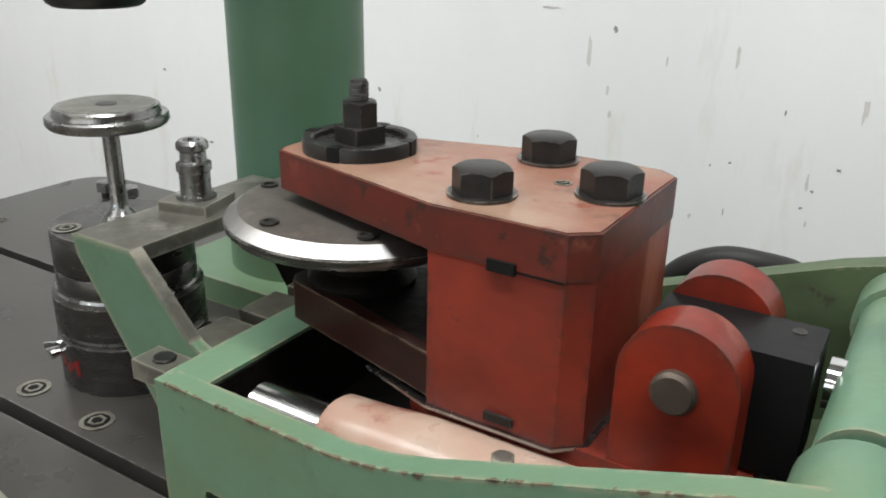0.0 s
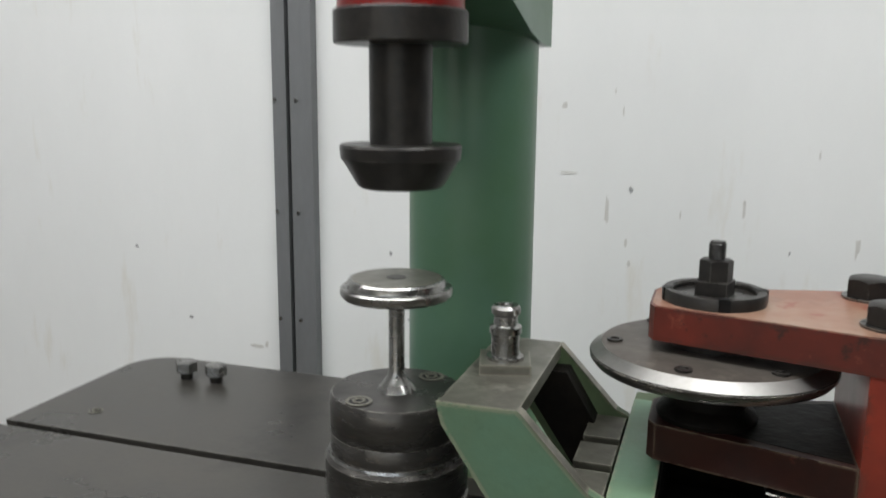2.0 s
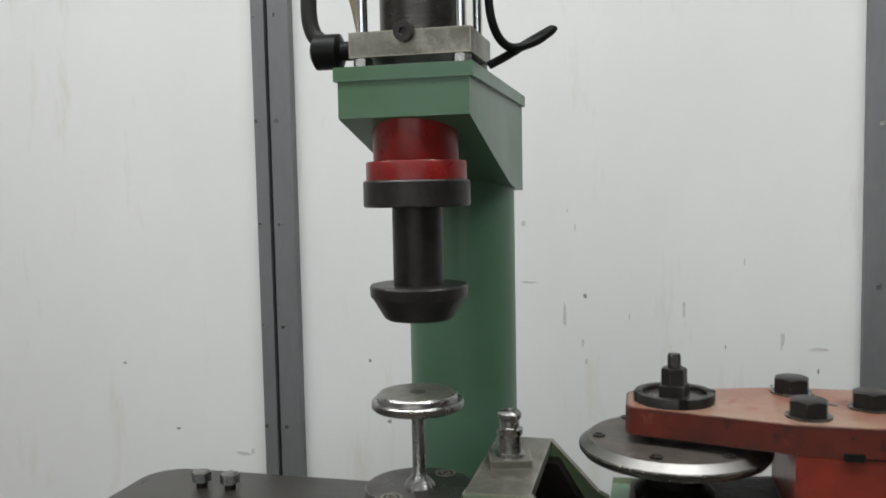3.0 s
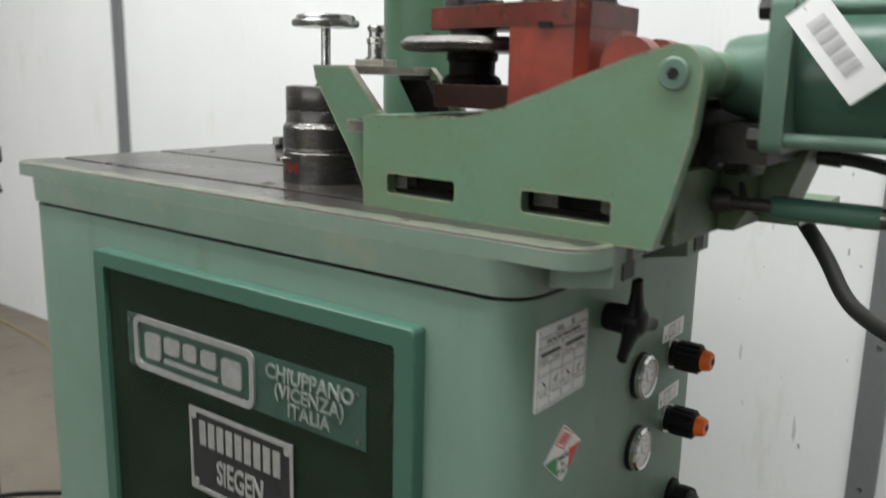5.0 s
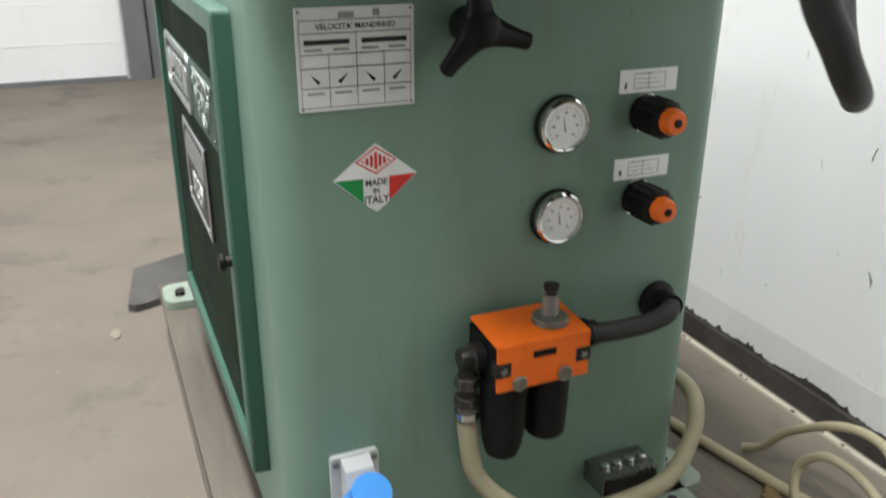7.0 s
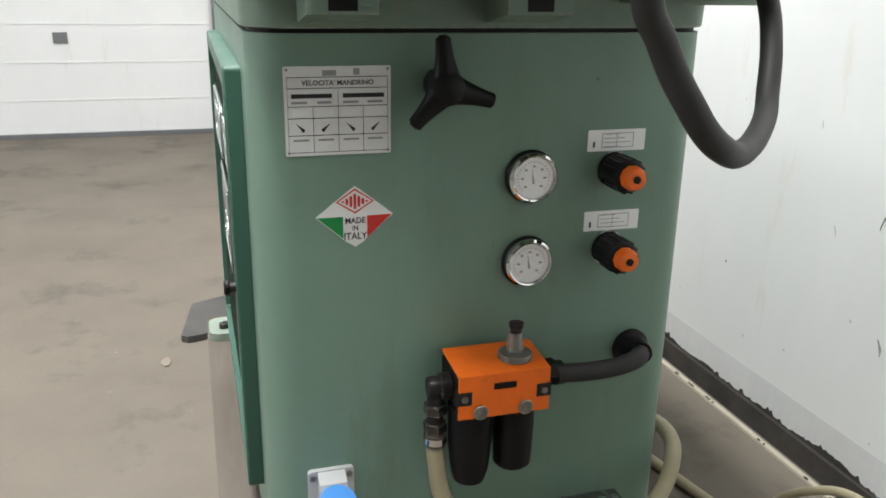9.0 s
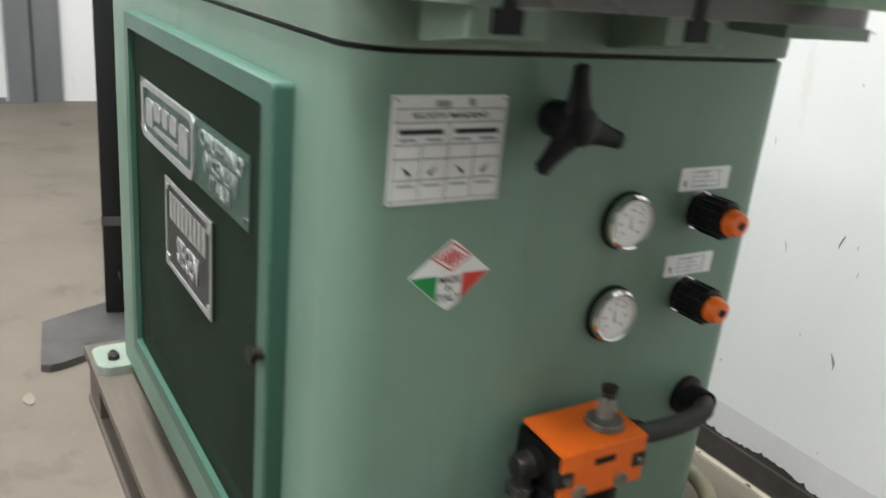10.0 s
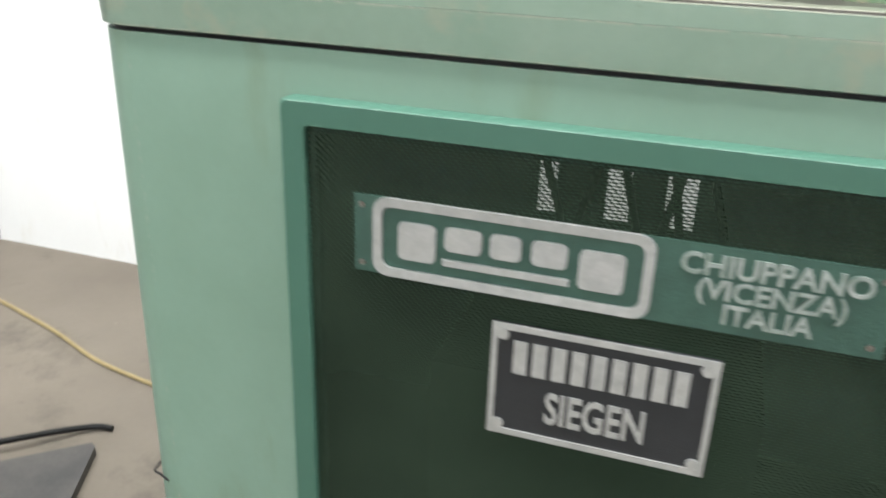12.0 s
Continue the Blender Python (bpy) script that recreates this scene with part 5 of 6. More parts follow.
lone("yellow_hose", tube(B(), ((-0.625, 0.215, 1.862), (-0.632, 0.21, 1.90), (-0.648, 0.21, 1.94), (-0.66, 0.22, 2.0), (-0.64, 0.26, 2.1)), 0.006), PALE_HOSE, "thin yellowish air hose above the press head", "hose")
lone("black_cable", tube(B(), ((-0.475, 0.26, 1.96), (-0.472, 0.262, 1.88), (-0.455, 0.28, 1.845), (-0.425, 0.30, 1.85), (-0.40, 0.31, 1.868), (-0.425, 0.305, 1.855), (-0.455, 0.29, 1.835), (-0.478, 0.28, 1.822)), 0.0055), BLACK, "black cable bent over the press head", "cable")

# ---- the roller bracket ----
brk = thing("roller_bracket", (-0.07, 0.243, TZ), "pale green cast bracket carrying the roller", "bracket")
YF, YB = 0.068, 0.418


def cheek(y0, y1):
    bm = B()
    za, zb = 1.139, 1.168
    arc = [(0.150 + 0.033 * math.cos(radians(a)), 1.318 + 0.033 * math.sin(radians(a))) for a in range(-5, 116, 12)]
    outer = [(-0.332, TZ), (0.138, TZ), (0.154, zb), (0.176, 1.25)] + arc + [(0.10, 1.338), (-0.08, 1.272), (-0.115, 1.262), (-0.15, 1.256), (-0.332, 1.25)]
    loops = [outer]
    for x0, x1 in ((-0.284, -0.157), (-0.047, 0.083)):
        loops.append(rounded(x0, x1, za, zb, 0.005, 3))
    rims = []
    for pts in loops:
        rims.append([bm.verts.new((u, y0, v)) for u, v in pts])
        for p, q in zip(rims[-1], rims[-1][1:] + rims[-1][:1]):
            bm.edges.new((p, q))
    bmesh.ops.triangle_fill(bm, use_beauty=True, edges=bm.edges[:])
    made = bmesh.ops.extrude_face_region(bm, geom=bm.faces[:])
    for v in made["geom"]:
        if isinstance(v, bmesh.types.BMVert):
            v.co.y = y1
    bmesh.ops.recalc_face_normals(bm, faces=bm.faces)
    return bm


def askew(bm):
    for v in bm.verts:
        v.co.y -= 0.048 * (v.co.x + 0.10)
    return bm


front = part("cheek", askew(cheek(YF + 0.001, YF + 0.021)), GREEN_WORN, brk, "green side cheek with two windows")
# Far cheek's inner shade is part of its olive colour.
back = part("cheek", cheek(YB - 0.024, YB), GREEN_OLIVE, brk, "dirty far cheek, shade in its olive green")
part("end_wall", box(B(), -0.3325, -0.292, YF + 0.024, YB - 0.024, TZ, 1.2502), GREEN_WORN, brk, "green end wall", 0.002)
# Recess painted black for its shade; two sheets are added over lit walls.
part("floor_plate", box(B(), -0.292, 0.13, YF + 0.024, YB - 0.024, TZ, 1.126), GREASE_SHADE_BLACK, brk)
part("recess_shade", box(B(), -0.292, -0.2895, YF + 0.03, YB - 0.024, 1.126, 1.2465), GREASE_SHADE_BLACK, brk, "black sheet added as shade of the recess")
part("recess_shade", box(B(), -0.289, -0.02, YB - 0.027, YB - 0.0245, 1.126, 1.245), GREASE_SHADE_BLACK, brk, "black sheet added as shade of the recess")
part("inner_rail", box(B(), -0.292, 0.12, 0.12, 0.366, 1.126, 1.165), GREASE_SHADE_BLACK, brk, bevel=0.004)
part("inner_rail", box(B(), -0.292, 0.10, YF + 0.03, 0.12, 1.126, 1.145), GREASE_SHADE_BLACK, brk, bevel=0.003)
for y0, y1 in ((YF + 0.006, YF + 0.065), (YB - 0.075, YB - 0.024)):
    part("pivot_boss", lathe(B(), ((0, y0), (0.033, y0), (0.033, y1 - 0.01), (0.027, y1), (0, y1)), (0.150, 1.318), "y", 32), GREEN_WORN, brk, "round pivot boss")
# paint knocked off along the top edge of the near cheek
rc = random.Random(12)
edge_line = ((-0.332, 1.25), (-0.15, 1.256), (-0.115, 1.262), (-0.08, 1.272), (0.10, 1.338), (0.13, 1.345))


def edge_z(x):
    for (xa, za), (xb, zb) in zip(edge_line, edge_line[1:]):
        if x <= xb:
            return za + (zb - za) * (x - xa) / (xb - xa)
    return edge_line[-1][1]


for i in range(60):
    cx0, w = rc.uniform(-0.325, 0.115), rc.uniform(0.001, 0.0055) * rc.uniform(0.4, 1.2)
    d, n = rc.uniform(0.0008, 0.003), 7
    xs = [cx0 - w + 2 * w * k / (n - 1) for k in range(n)]
    low = [(x, edge_z(x) - d * math.sin(math.pi * (k + 0.5) / n) * rc.uniform(0.5, 1.2)) for k, x in enumerate(xs)]
    high = [(x, edge_z(x) + 0.0004) for x in reversed(xs)]
    part("chip", askew(prism(B(), low + high, "y", YF + 0.0006, YF + rc.uniform(0.0016, 0.0036))), CHIP, front, "bare chipped edge")
pin = part("pivot_pin", askew(lathe(B(), ((0, YF - 0.004), (0.016, YF - 0.004), (0.0185, YF - 0.002), (0.0185, YF + 0.002), (0, YF + 0.002)), (0.150, 1.318), "y", 28)), GREEN_MID, brk, "green painted pivot pin")
part("pin_socket", askew(cyl(B(), (0.150, 1.318), 0.0075, YF - 0.0046, YF - 0.0038, "y", 6)), BLACK, pin)
part("bolt_hole", cyl(B(), (0.172, 1.215), 0.008, 0.14, 0.16, "y", 14), BLACK, brk)
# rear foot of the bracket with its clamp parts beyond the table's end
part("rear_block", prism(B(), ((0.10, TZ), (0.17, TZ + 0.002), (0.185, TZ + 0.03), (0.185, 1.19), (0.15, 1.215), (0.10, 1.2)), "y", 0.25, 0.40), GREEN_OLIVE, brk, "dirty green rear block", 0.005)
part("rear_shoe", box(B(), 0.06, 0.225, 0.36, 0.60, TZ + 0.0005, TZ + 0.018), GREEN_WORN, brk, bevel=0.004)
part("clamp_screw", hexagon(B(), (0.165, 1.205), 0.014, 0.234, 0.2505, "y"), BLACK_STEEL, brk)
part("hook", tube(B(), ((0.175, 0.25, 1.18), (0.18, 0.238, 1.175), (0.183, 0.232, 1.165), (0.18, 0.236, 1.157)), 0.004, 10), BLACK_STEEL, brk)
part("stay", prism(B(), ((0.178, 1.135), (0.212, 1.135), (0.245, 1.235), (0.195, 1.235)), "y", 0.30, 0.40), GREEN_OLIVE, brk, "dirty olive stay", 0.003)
# Added sheet, black in place of the shade behind the near cheek.
part("shade_web", box(B(), 0.132, 0.142, 0.10, 0.395, 1.205, 1.288), GREASE_SHADE_BLACK, brk, "dark sheet added as shade behind the cheek")
# Rear plate: shade put into its colour by the darker olive.
part("rear_plate", box(B(), 0.130, 0.148, 0.098, 0.395, TZ + 0.0005, 1.2045), GREEN_OLIVE, brk, "green rear plate, its shade put into the olive", 0.003)
part("rod_boss", lathe(B(), ((0, 0.146), (0.016, 0.146), (0.016, 0.160), (0.012, 0.172), (0, 0.172)), (0.228, 1.160), "x", 24), BLACK_STEEL, brk, "dark boss round the rod")
for x0, x1 in ((-0.283, -0.262), (-0.046, -0.010), (0.052, 0.078)):
    part("slide_block", box(B(), x0, x1, YF + 0.030, YF + 0.052, 1.1455, 1.162), GRIMY, brk, "dark steel slide block", 0.003)

# bridge-shaped guard in front of the chuck
gd = thing("guard_bridge", (-0.42, 0.243, TZ), "worn steel bridge guard with green legs", "guard")
GY0, GY1 = 0.132, 0.354
part("top_plate", box(B(), -0.487, -0.412, GY0, GY1, 1.308, 1.322), STEEL_DULL, gd, "worn bare steel top", 0.003)
leg = ((-0.489, 1.321), (-0.484, 1.300), (-0.402, 1.178), (-0.372, TZ + 0.0005), (-0.334, TZ + 0.0005), (-0.334, 1.247), (-0.350, 1.255), (-0.412, 1.3215))
# Far leg takes the olive green as painted shade inside the bridge.
for y0 in (GY0 - 0.001, GY1 - 0.011):
    l = part("leg", prism(B(), leg, "y", y0, y0 + 0.012), GREEN_GUARD_SHADE if y0 < 0.2 else GREEN_OLIVE, gd, "green sloping leg", 0.0015)
    bm = B()
    prism(bm, ((-0.412, 1.3222), (-0.4085, 1.3190), (-0.3465, 1.2525), (-0.3505, 1.2555)), "y", y0 - 0.0008, y0 + 0.0128)
    part("worn_edge", bm, STEEL_DULL, l, "bare worn edge")
part("foot_bar", box(B(), -0.372, -0.340, GY0 + 0.012, GY1 - 0.012, 1.205, 1.226), GREASE_SHADE_BLACK, gd, "black foot bar below the blocks", 0.003)
for y0, y1 in ((GY0 + 0.013, 0.196), (0.212, 0.262), (0.278, GY1 - 0.013)):
    part("foot_block", box(B(), -0.374, -0.336, y0, y1, 1.226, 1.246), GRIMY, gd, "grimy steel foot block", 0.003)
part("cap_screw", cyl(B(), (-0.366, GY0 - 0.014), 0.010, 1.2398, 1.2425, "z", 20, 0.001), BLACK_STEEL, gd, "sunk black cap screw")
part("lug", box(B(), -0.388, -0.334, GY0 - 0.03, GY0 - 0.001, 1.222, 1.240), STEEL_DULL, gd, bevel=0.003)
# Green in itself, but coloured black for the shade under the bridge.
part("wedge", prism(B(), ((-0.46, 1.300), (-0.40, 1.30), (-0.34, 1.20), (-0.36, 1.15)), "y", GY1 - 0.04, GY1 - 0.011), GREASE_SHADE_BLACK, gd)
NX, NY = -0.452, 0.243
nip = part("nipple_base", prism(B(), [(NX + u * math.cos(0.25) - v * math.sin(0.25), NY + u * math.sin(0.25) + v * math.cos(0.25)) for u, v in ((-0.026, -0.026), (0.026, -0.026), (0.026, 0.026), (-0.026, 0.026))], "z", 1.322, 1.333), STEEL_DULL, gd, "square nut plate", 0.002)
part("adapter", lathe(B(), ((0, 1.333), (0.019, 1.333), (0.019, 1.336), (0.0145, 1.337), (0.0145, 1.358), (0.0165, 1.360), (0.0165, 1.367), (0.0125, 1.369), (0.012, 1.378), (0.015, 1.381), (0.015, 1.386), (0.0125, 1.389), (0.008, 1.389), (0.007, 1.386), (0, 1.386)), (NX, NY), "z", 28), STEEL, gd, "turned steel oil nipple")

# ---- the red roller head ----
SX, SY = -0.253, 0.243
rh = thing("roller_carriage", (-0.08, 0.243, 1.18), "worn red cast roller carriage with a steel disc", "roller carriage")
plate = [(-0.309, 0.214), (-0.304, 0.203), (-0.130, 0.1565), (-0.030, 0.1565), (-0.014, 0.170), (-0.014, 0.316), (-0.03, 0.330), (-0.130, 0.330), (-0.304, 0.284), (-0.309, 0.273)]
# The upper jaw's side is a darker red than the body, shade included.
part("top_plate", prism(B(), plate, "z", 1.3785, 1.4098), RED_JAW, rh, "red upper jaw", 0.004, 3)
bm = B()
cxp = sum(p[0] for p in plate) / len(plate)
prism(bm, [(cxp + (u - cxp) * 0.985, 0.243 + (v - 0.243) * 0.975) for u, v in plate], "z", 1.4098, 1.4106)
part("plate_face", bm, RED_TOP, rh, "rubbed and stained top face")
body = [(-0.131, 0.1572), (-0.0302, 0.1572), (-0.0148, 0.1705), (-0.0148, 0.3155), (-0.0302, 0.3293), (-0.131, 0.3293)]
part("body", prism(B(), body, "z", 1.258, 1.395), RED, rh, "streaked red body", 0.004, 3)
part("split_line", box(B(), -0.064, -0.031, 0.1562, 0.1575, 1.3768, 1.3782), BLACK, rh)
part("slot", box(B(), -0.084, -0.064, 0.1535, 0.1575, 1.3755, 1.3835), BLACK, rh, "narrow dark slot")
part("lower_slot", box(B(), -0.082, -0.060, 0.1535, 0.1565, 1.2645, 1.2705), BLACK_STEEL, rh, "narrow lower slot")
# Lower jaw's colours hold the disc's shade as well as oil.
part("lower_jaw", prism(B(), [(-0.305, 0.215), (-0.298, 0.205), (-0.131, 0.160), (-0.131, 0.326), (-0.298, 0.282), (-0.305, 0.272)], "z", 1.262, 1.297), RED_DIRT_SHADE, rh, "red lower jaw", 0.003)
part("jaw_face", prism(B(), [(-0.29, 0.22), (-0.133, 0.17), (-0.133, 0.316), (-0.29, 0.268)], "z", 1.297, 1.2975), GREASE_SHADE_BLACK, rh, "oily jaw face, blackened by painted shade")
roller = part("disc", lathe(B(), ((0, 1.345), (0.098, 1.345), (0.108, 1.348), (0.112, 1.353), (0.1125, 1.357), (0.1115, 1.3585)), (SX, SY), "z", 96), STEEL_DARK, rh, "steel roller disc with a bright bevel")
part("bevel", lathe(B(), ((0.1115, 1.3585), (0.1012, 1.3662), (0.1002, 1.3655), (0.1105, 1.3575)), (SX, SY), "z", 96), GROUND, roller, "bright ground bevel")
part("face", lathe(B(), ((0.1010, 1.3661), (0.09, 1.3675), (0, 1.368)), (SX, SY), "z", 96), DISC, roller, "dull upper face")
for a in (190, 256, 310, 130, 70, 10):
    sx, sy = SX + 0.089 * math.cos(radians(a)), SY + 0.089 * math.sin(radians(a))
    part("cap_screw", lathe(B(), ((0.0075, 1.3675), (0.0075, 1.3695), (0.0045, 1.3695), (0.0042, 1.368), (0, 1.368)), (sx, sy), "z", 18), BLACK_STEEL, roller)
part("hub", lathe(B(), ((0, 1.2975), (0.046, 1.2975), (0.047, 1.302), (0.043, 1.308), (0.036, 1.312), (0.036, 1.33), (0.04, 1.334), (0.04, 1.346), (0, 1.346)), (SX, SY), "z", 40), GREASE_SHADE_BLACK, roller, "black greasy bearing hub")
part("upper_hub", cyl(B(), (SX, SY), 0.037, 1.366, 1.379, "z", 32), BLACK_STEEL, roller)
ringp = part("lock_ring", lathe(B(), ((0.0375, 1.410), (0.0465, 1.410), (0.0465, 1.4205), (0.0455, 1.422), (0.039, 1.422), (0.0375, 1.4205)), (SX, SY), "z", 56), BLACK_STEEL, rh, "notched black lock ring")
part("ring_plate", cyl(B(), (SX, SY), 0.0376, 1.410, 1.4165, "z", 40), STEEL_DARK, ringp)
for ang in (-79, 11, 101, 191):
    bm = box(B(), 0.0385, 0.0472, -0.005, 0.005, 1.4105, 1.4225)
    bmesh.ops.transform(bm, matrix=Matrix.Translation((SX, SY, 0)) @ Matrix.Rotation(radians(ang), 4, "Z"), verts=bm.verts)
    part("notch", bm, BLACK, ringp)
q = [(SX + 0.0205 * math.cos(radians(a)), SY + 0.0205 * math.sin(radians(a))) for a in (30, 120, 210, 300)]
part("square_nut", prism(B(), q, "z", 1.4165, 1.430), BLACK_STEEL, ringp, bevel=0.001)
part("hex_nut", hexagon(B(), (SX, SY), 0.0155, 1.430, 1.4505, turn=0.2), BLACK_STEEL, ringp)
bm = B()
prof = [(0, 1.44)]
z = 1.446
while z < 1.466:
    prof += [(0.0082, z), (0.0072, z + 0.001)]
    z += 0.002
prof += [(0.0065, 1.467), (0, 1.467)]
part("stud", lathe(bm, prof, (SX, SY), "z", 20), BLACK_STEEL, ringp, "threaded stud")
for bx, by in ((-0.112, 0.195), (-0.113, 0.302), (-0.038, 0.243)):
    b = part("bolt", hexagon(B(), (bx, by), 0.0215, 1.4125, 1.431, turn=0.4 + bx), BLACK_STEEL, rh, "large blackened hexagon bolt")
    part("washer", cyl(B(), (bx, by), 0.0245, 1.4101, 1.4130, "z", 32), STEEL_DARK, b)
sunk_screw(-0.077, 0.251, 1.4101, 0.005, rh)
# slide shaft and its sleeve
part("slide_shaft", lathe(B(), ((0, -0.272), (0.021, -0.272), (0.024, -0.269), (0.024, -0.12), (0, -0.12)), (0.130, 1.218), "x", 32), SHAFT, rh, "polished slide shaft")
part("shaft_end", cyl(B(), (0.130, 1.218), 0.012, -0.2735, -0.2715, "x", 20), STEEL_DARK, rh)
part("sleeve", lathe(B(), ((0, -0.200), (0.031, -0.200), (0.034, -0.196), (0.036, -0.16), (0.040, -0.12), (0.040, 0.03), (0, 0.03)), (0.137, 1.216), "x", 32), PINK, rh, "rubbed pinkish red sleeve")
part("saddle", box(B(), -0.15, 0.09, 0.165, 0.33, 1.18, 1.258), RED, rh, "red saddle", 0.004)
part("shim_plate", prism(B(), [(-0.2, 0.176), (-0.131, 0.1535), (-0.0305, 0.1535), (-0.0105, 0.172), (-0.0105, 0.316), (-0.2, 0.316)], "z", 1.2565, 1.259), STEEL, rh, "thin bright shim plate")
part("set_screw", hexagon(B(), (-0.050, 0.124), 0.0085, 1.254, 1.264), STEEL_DULL, rh)
# clevis with its pin and the black link block
CLX, CLZ = 0.042, 1.327
for y0, y1 in ((0.166, 0.200), (0.258, 0.292)):
    pts = [(CLX - 0.038, 1.255), (CLX + 0.038, 1.255)] + [(CLX + 0.038 * math.cos(radians(a)), CLZ + 0.038 * math.sin(radians(a))) for a in range(0, 181, 12)]
    part("clevis_lug", prism(B(), pts, "y", y0, y1), RED_BRIGHT, rh, "bright red rounded clevis lug", 0.003)
part("clevis_pin", lathe(B(), ((0, 0.159), (0.012, 0.159), (0.0145, 0.1615), (0.0145, 0.297), (0, 0.297)), (CLX, 1.322), "y", 28), PIN_STEEL, rh, "dull brownish steel clevis pin")
part("link_block", box(B(), 0.008, 0.112, 0.2005, 0.2575, 1.262, 1.345), BLACK, rh, "black link block", 0.002)
part("link_screw", cyl(B(), (0.096, 0.243), 0.0045, 1.345, 1.3455, "z", 14), BLACK_STEEL, rh)
part("piston_rod", cyl(B(), (0.243, 1.315), 0.0175, 0.117, 0.24, "x", 28), CHROME, rh, "polished piston rod")

# ---- the air cylinder behind the bracket ----
ac = thing("air_cylinder", (0.32, 0.243, 1.23), "dark green air cylinder with tie rods", "air cylinder")
part("nose", lathe(B(), ((0.045, 0.150), (0.05, 0.165), (0.052, 0.19), (0.075, 0.226), (0.02, 0.226), (0.02, 0.150)), (0.243, 1.318), "x", 40), GREEN_MID, ac, "green nose casting")
part("trunnion", cyl(B(), (0.150, 1.318), 0.028, 0.143, 0.343, "y", 28), GREEN_WORN, ac)
part("dark_bracket", box(B(), 0.165, 0.228, 0.165, 0.33, 1.215, 1.262), BLACK_STEEL, ac, bevel=0.006)
for x0 in (0.226, 0.394):
    part("end_flange", prism(B(), rounded(0.128, 0.358, 1.232, 1.405, 0.012, 4), "x", x0, x0 + 0.025), GREEN_MID, ac, "green square end flange", 0.003)
part("barrel", cyl(B(), (0.243, 1.318), 0.082, 0.25, 0.395, "x", 56), GREEN_CYL, ac, "dark green barrel")
for ty in (0.141, 0.345):
    for tz in (1.247, 1.391):
        part("tie_rod", cyl(B(), (ty, tz), 0.0085, 0.245, 0.40, "x", 16), GREEN_MID, ac)
        part("nut", hexagon(B(), (ty, tz), 0.0135, 0.418, 0.436, "x"), BLACK_STEEL, ac)
        part("nut", hexagon(B(), (ty, tz), 0.0135, 0.212, 0.227, "x"), BLACK_STEEL, ac)
part("rear_fitting", tube(B(), ((0.42, 0.243, 1.30), (0.47, 0.243, 1.30), (0.49, 0.25, 1.28), (0.495, 0.26, 1.24)), 0.02, 16), BLACK, ac, "black elbow fitting")
part("blue_ring", lathe(B(), ((0.0225, 1.235), (0.0245, 1.235), (0.0245, 1.25), (0.0225, 1.25)), (0.494, 0.258), "z", 20), BLUE, ac, "blue fitting ring")
vp = part("valve_stem", cyl(B(), (0.232, 0.243), 0.011, 1.405, 1.452, "z", 20), STEEL_DULL, ac, "dull steel valve stem")
part("valve_body", cyl(B(), (0.243, 1.458), 0.0125, 0.18, 0.285, "x", 20, 0.003), BLACK_STEEL, vp, "dark valve tee")
part("tee_ball", lathe(B(), ((0, 0.212), (0.015, 0.214), (0.019, 0.222), (0.019, 0.242), (0.015, 0.250), (0, 0.252)), (0.243, 1.458), "x", 24), STEEL_DULL, vp, "dull round tee fitting")
for x0, x1, r in ((0.138, 0.150, 0.010), (0.148, 0.166, 0.021), (0.166, 0.184, 0.018), (0.184, 0.192, 0.021), (0.275, 0.31, 0.022), (0.31, 0.345, 0.014)):
    part("silencer", hexagon(B(), (0.243, 1.458), r, x0, x1, "x"), BLACK, vp, "black screwed fitting")
part("valve_top", hexagon(B(), (0.228, 0.243), 0.015, 1.468, 1.485), STEEL_DULL, vp)
lone("air_hose", tube(B(), ((0.34, 0.243, 1.458), (0.40, 0.25, 1.47), (0.50, 0.30, 1.44), (0.58, 0.38, 1.30)), 0.011), BLACK, "black hose from the valve on the cylinder", "hose")

# paper tag hanging on the cylinder
tag = thing("paper_tag", (0.29, 0.126, 1.34), "white paper tag with grey bars wired to the cylinder", "tag")
u = Vector((0.074, 0, -0.089)).normalized()
v = Vector((0.031, 0, 0.024)).normalized()
o = Vector((0.243, 0.1245, 1.380))


def on_tag(a, b, lift=0.0):
    return o + u * a + v * b + Vector((0, -lift - 0.006 * math.sin(a * 18), 0))


bm = B()
n = 10
top = [[bm.verts.new(on_tag(0.118 * i / n, w, 0.0)) for w in (0.0, 0.045)] for i in range(n + 1)]
bot = [[bm.verts.new(on_tag(0.118 * i / n, w, -0.0006)) for w in (0.0, 0.045)] for i in range(n + 1)]
for rows_ in (top, bot):
    for a, b in zip(rows_, rows_[1:]):
        bm.faces.new((a[0], a[1], b[1], b[0]))
for k in (0, 1):
    for i in range(n):
        bm.faces.new((top[i][k], top[i + 1][k], bot[i + 1][k], bot[i][k]))
for i in (0, n):
    bm.faces.new((top[i][0], top[i][1], bot[i][1], bot[i][0]))
part("sheet", bm, PAPER, tag)
for i in range(16):
    a0 = 0.022 + i * 0.0046
    w = 0.0012 + 0.0014 * ((i * 7) % 3) / 2
    bm = B()
    bm.faces.new([bm.verts.new(on_tag(a, b, 0.0006)) for a, b in ((a0, 0.012), (a0 + w, 0.012), (a0 + w, 0.033), (a0, 0.033))])
    part("print_bar", bm, GREY_INK, tag)
part("wire", tube(B(), (on_tag(0.006, 0.02), on_tag(-0.004, 0.022) + Vector((0, 0.004, 0.004)), on_tag(-0.012, 0.022) + Vector((0, 0.012, 0.01))), 0.0008, 6), BLACK, tag)

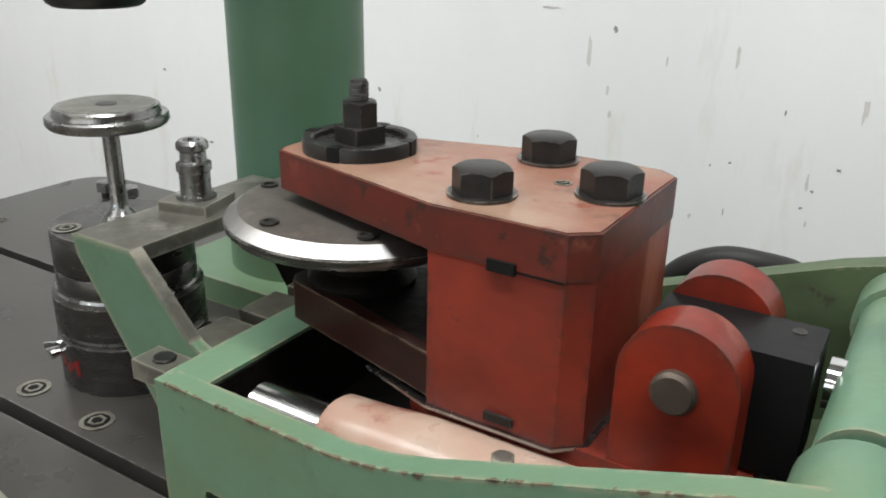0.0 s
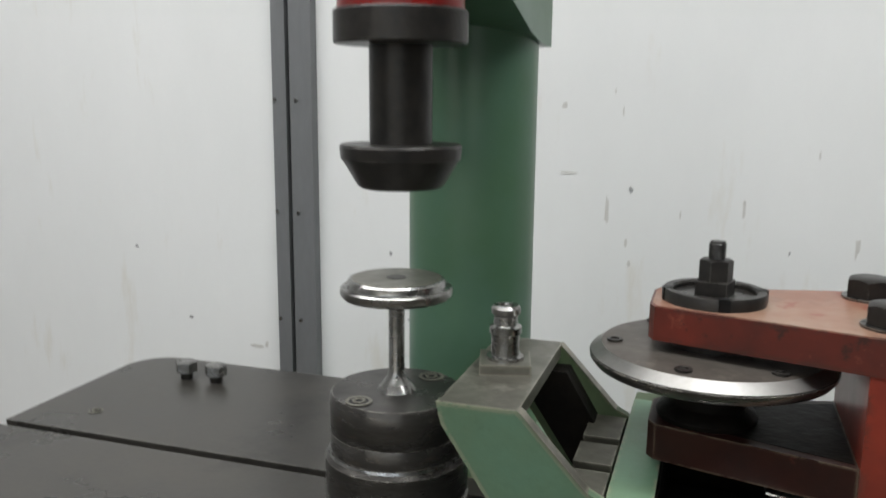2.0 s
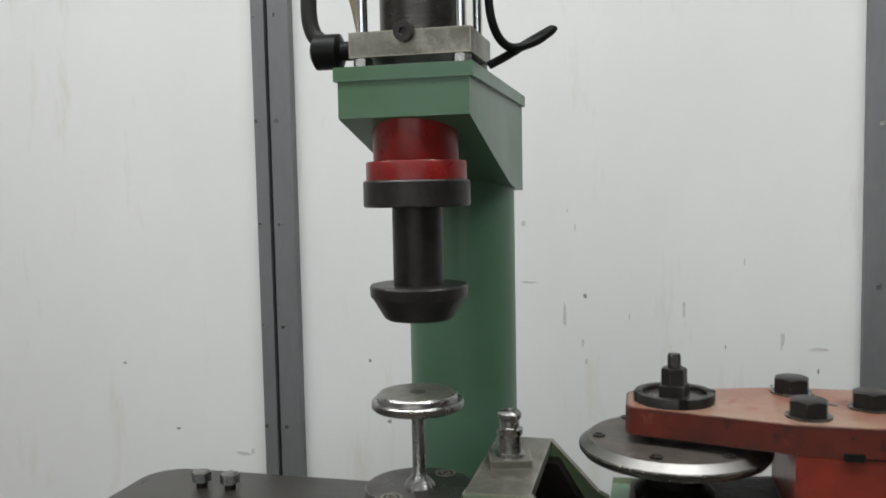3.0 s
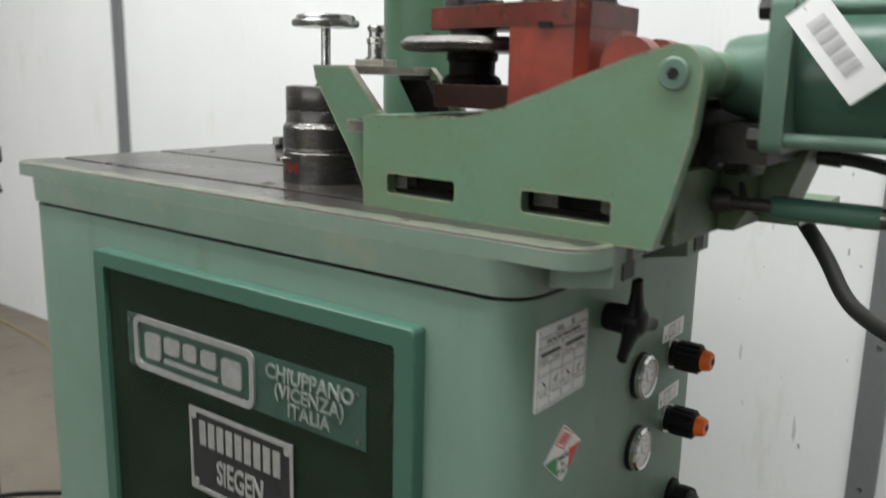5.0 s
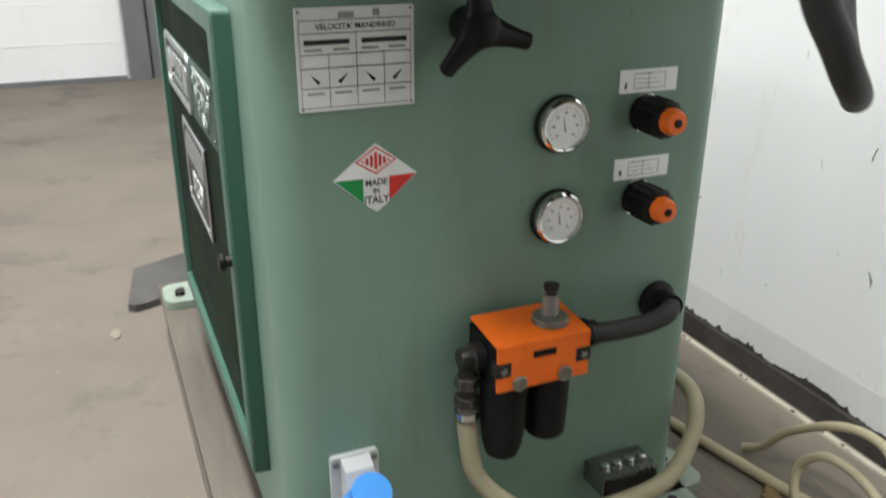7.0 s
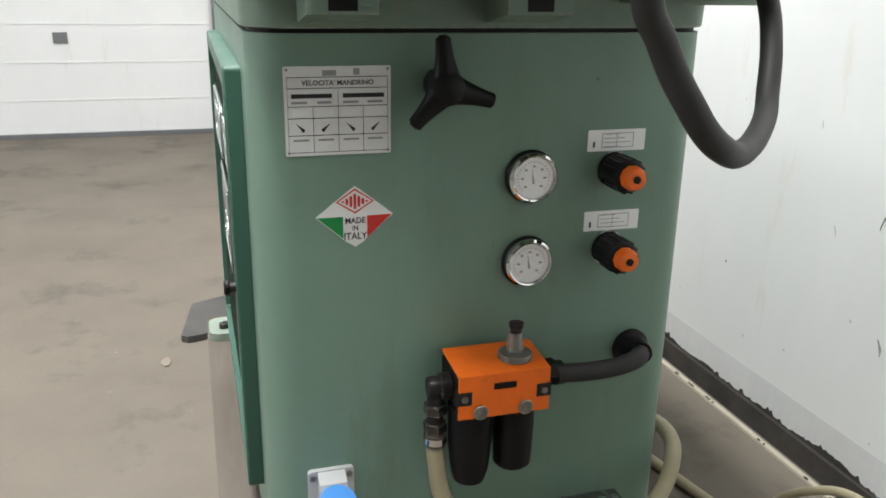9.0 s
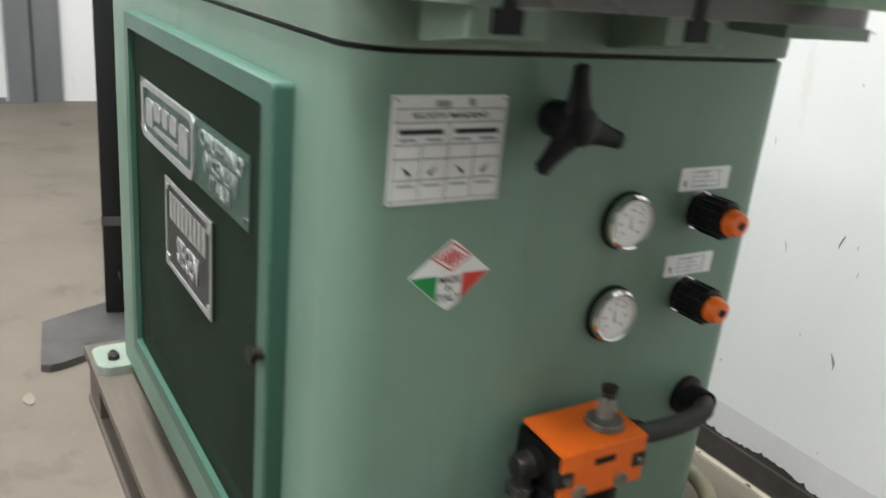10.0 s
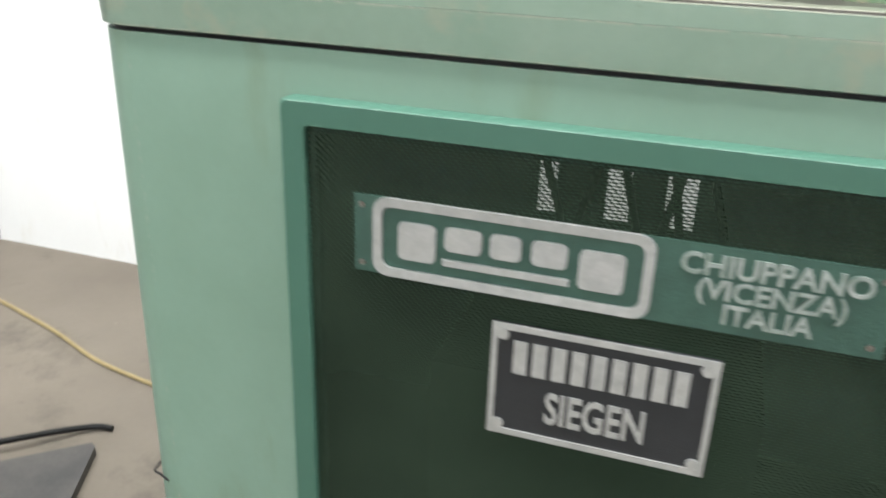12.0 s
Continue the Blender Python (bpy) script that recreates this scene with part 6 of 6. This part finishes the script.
# ---- adjusting rod and hoses ----
ar = thing("adjusting_rod", (0.28, 0.235, 1.14), "green adjusting rod with a black threaded end", "rod")
part("rod", tube(B(), ((0.13, 0.225, 1.160), (0.20, 0.230, 1.158), (0.26, 0.235, 1.157)), 0.0085, 14), BLACK_STEEL, ar)
part("sleeve", lathe(B(), ((0, 0.215), (0.010, 0.215), (0.0145, 0.222), (0.0145, 0.342), (0.0135, 0.345), (0, 0.345)), (0.238, 1.157), "x", 28), GREEN_DEEP, ar, "green painted sleeve")
part("hex_nut", hexagon(B(), (0.238, 1.157), 0.0175, 0.360, 0.368, "x"), BLACK_STEEL, ar)
part("ferrule", cyl(B(), (0.238, 1.157), 0.0135, 0.345, 0.360, "x", 20), STEEL_DARK, ar)
prof = [(0, 0.366)]
x = 0.368
while x < 0.412:
    prof += [(0.0092, x), (0.0082, x + 0.0012)]
    x += 0.0024
part("thread", lathe(B(), prof + [(0, x)], (0.238, 1.157), "x", 18), BLACK_STEEL, ar, "black threaded end")

bh = thing("black_hose", (0.494, 0.262, 1.232), "thick black rubber hose hanging in a loop", "hose")
part("hose", tube(B(), ((0.494, 0.262, 1.232), (0.488, 0.265, 1.19), (0.476, 0.272, 1.13), (0.465, 0.28, 1.087), (0.458, 0.299, 1.06), (0.457, 0.314, 1.033), (0.462, 0.329, 1.008), (0.459, 0.349, 0.984), (0.444, 0.378, 0.965), (0.41, 0.42, 0.951), (0.345, 0.486, 0.949), (0.285, 0.542, 0.962), (0.252, 0.567, 0.985), (0.218, 0.59, 1.031), (0.175, 0.61, 1.081), (0.125, 0.615, 1.14), (0.09, 0.60, 1.21), (0.055, 0.56, 1.258), (0.02, 0.53, 1.275), (-0.02, 0.52, 1.275), (-0.06, 0.52, 1.25), (-0.085, 0.53, 1.20)), 0.013, 18, 6), RUBBER, bh)
part("hose_end", tube(B(), ((0.494, 0.262, 1.236), (0.491, 0.2635, 1.215), (0.488, 0.265, 1.19)), 0.0165, 14, 3), BLACK_STEEL, bh, "dark metal hose end")
bh = thing("black_hose", (0.24, 0.36, 1.215), "black rubber hose under the air cylinder", "hose")
part("hose", tube(B(), ((0.24, 0.36, 1.215), (0.29, 0.36, 1.212), (0.36, 0.345, 1.20), (0.42, 0.325, 1.195), (0.47, 0.29, 1.21), (0.49, 0.265, 1.24)), 0.0095, 16), RUBBER, bh)
part("hose_end", tube(B(), ((0.24, 0.36, 1.215), (0.255, 0.36, 1.2145), (0.27, 0.36, 1.213)), 0.0125, 14, 3), BLACK_STEEL, bh, "dark metal hose end")
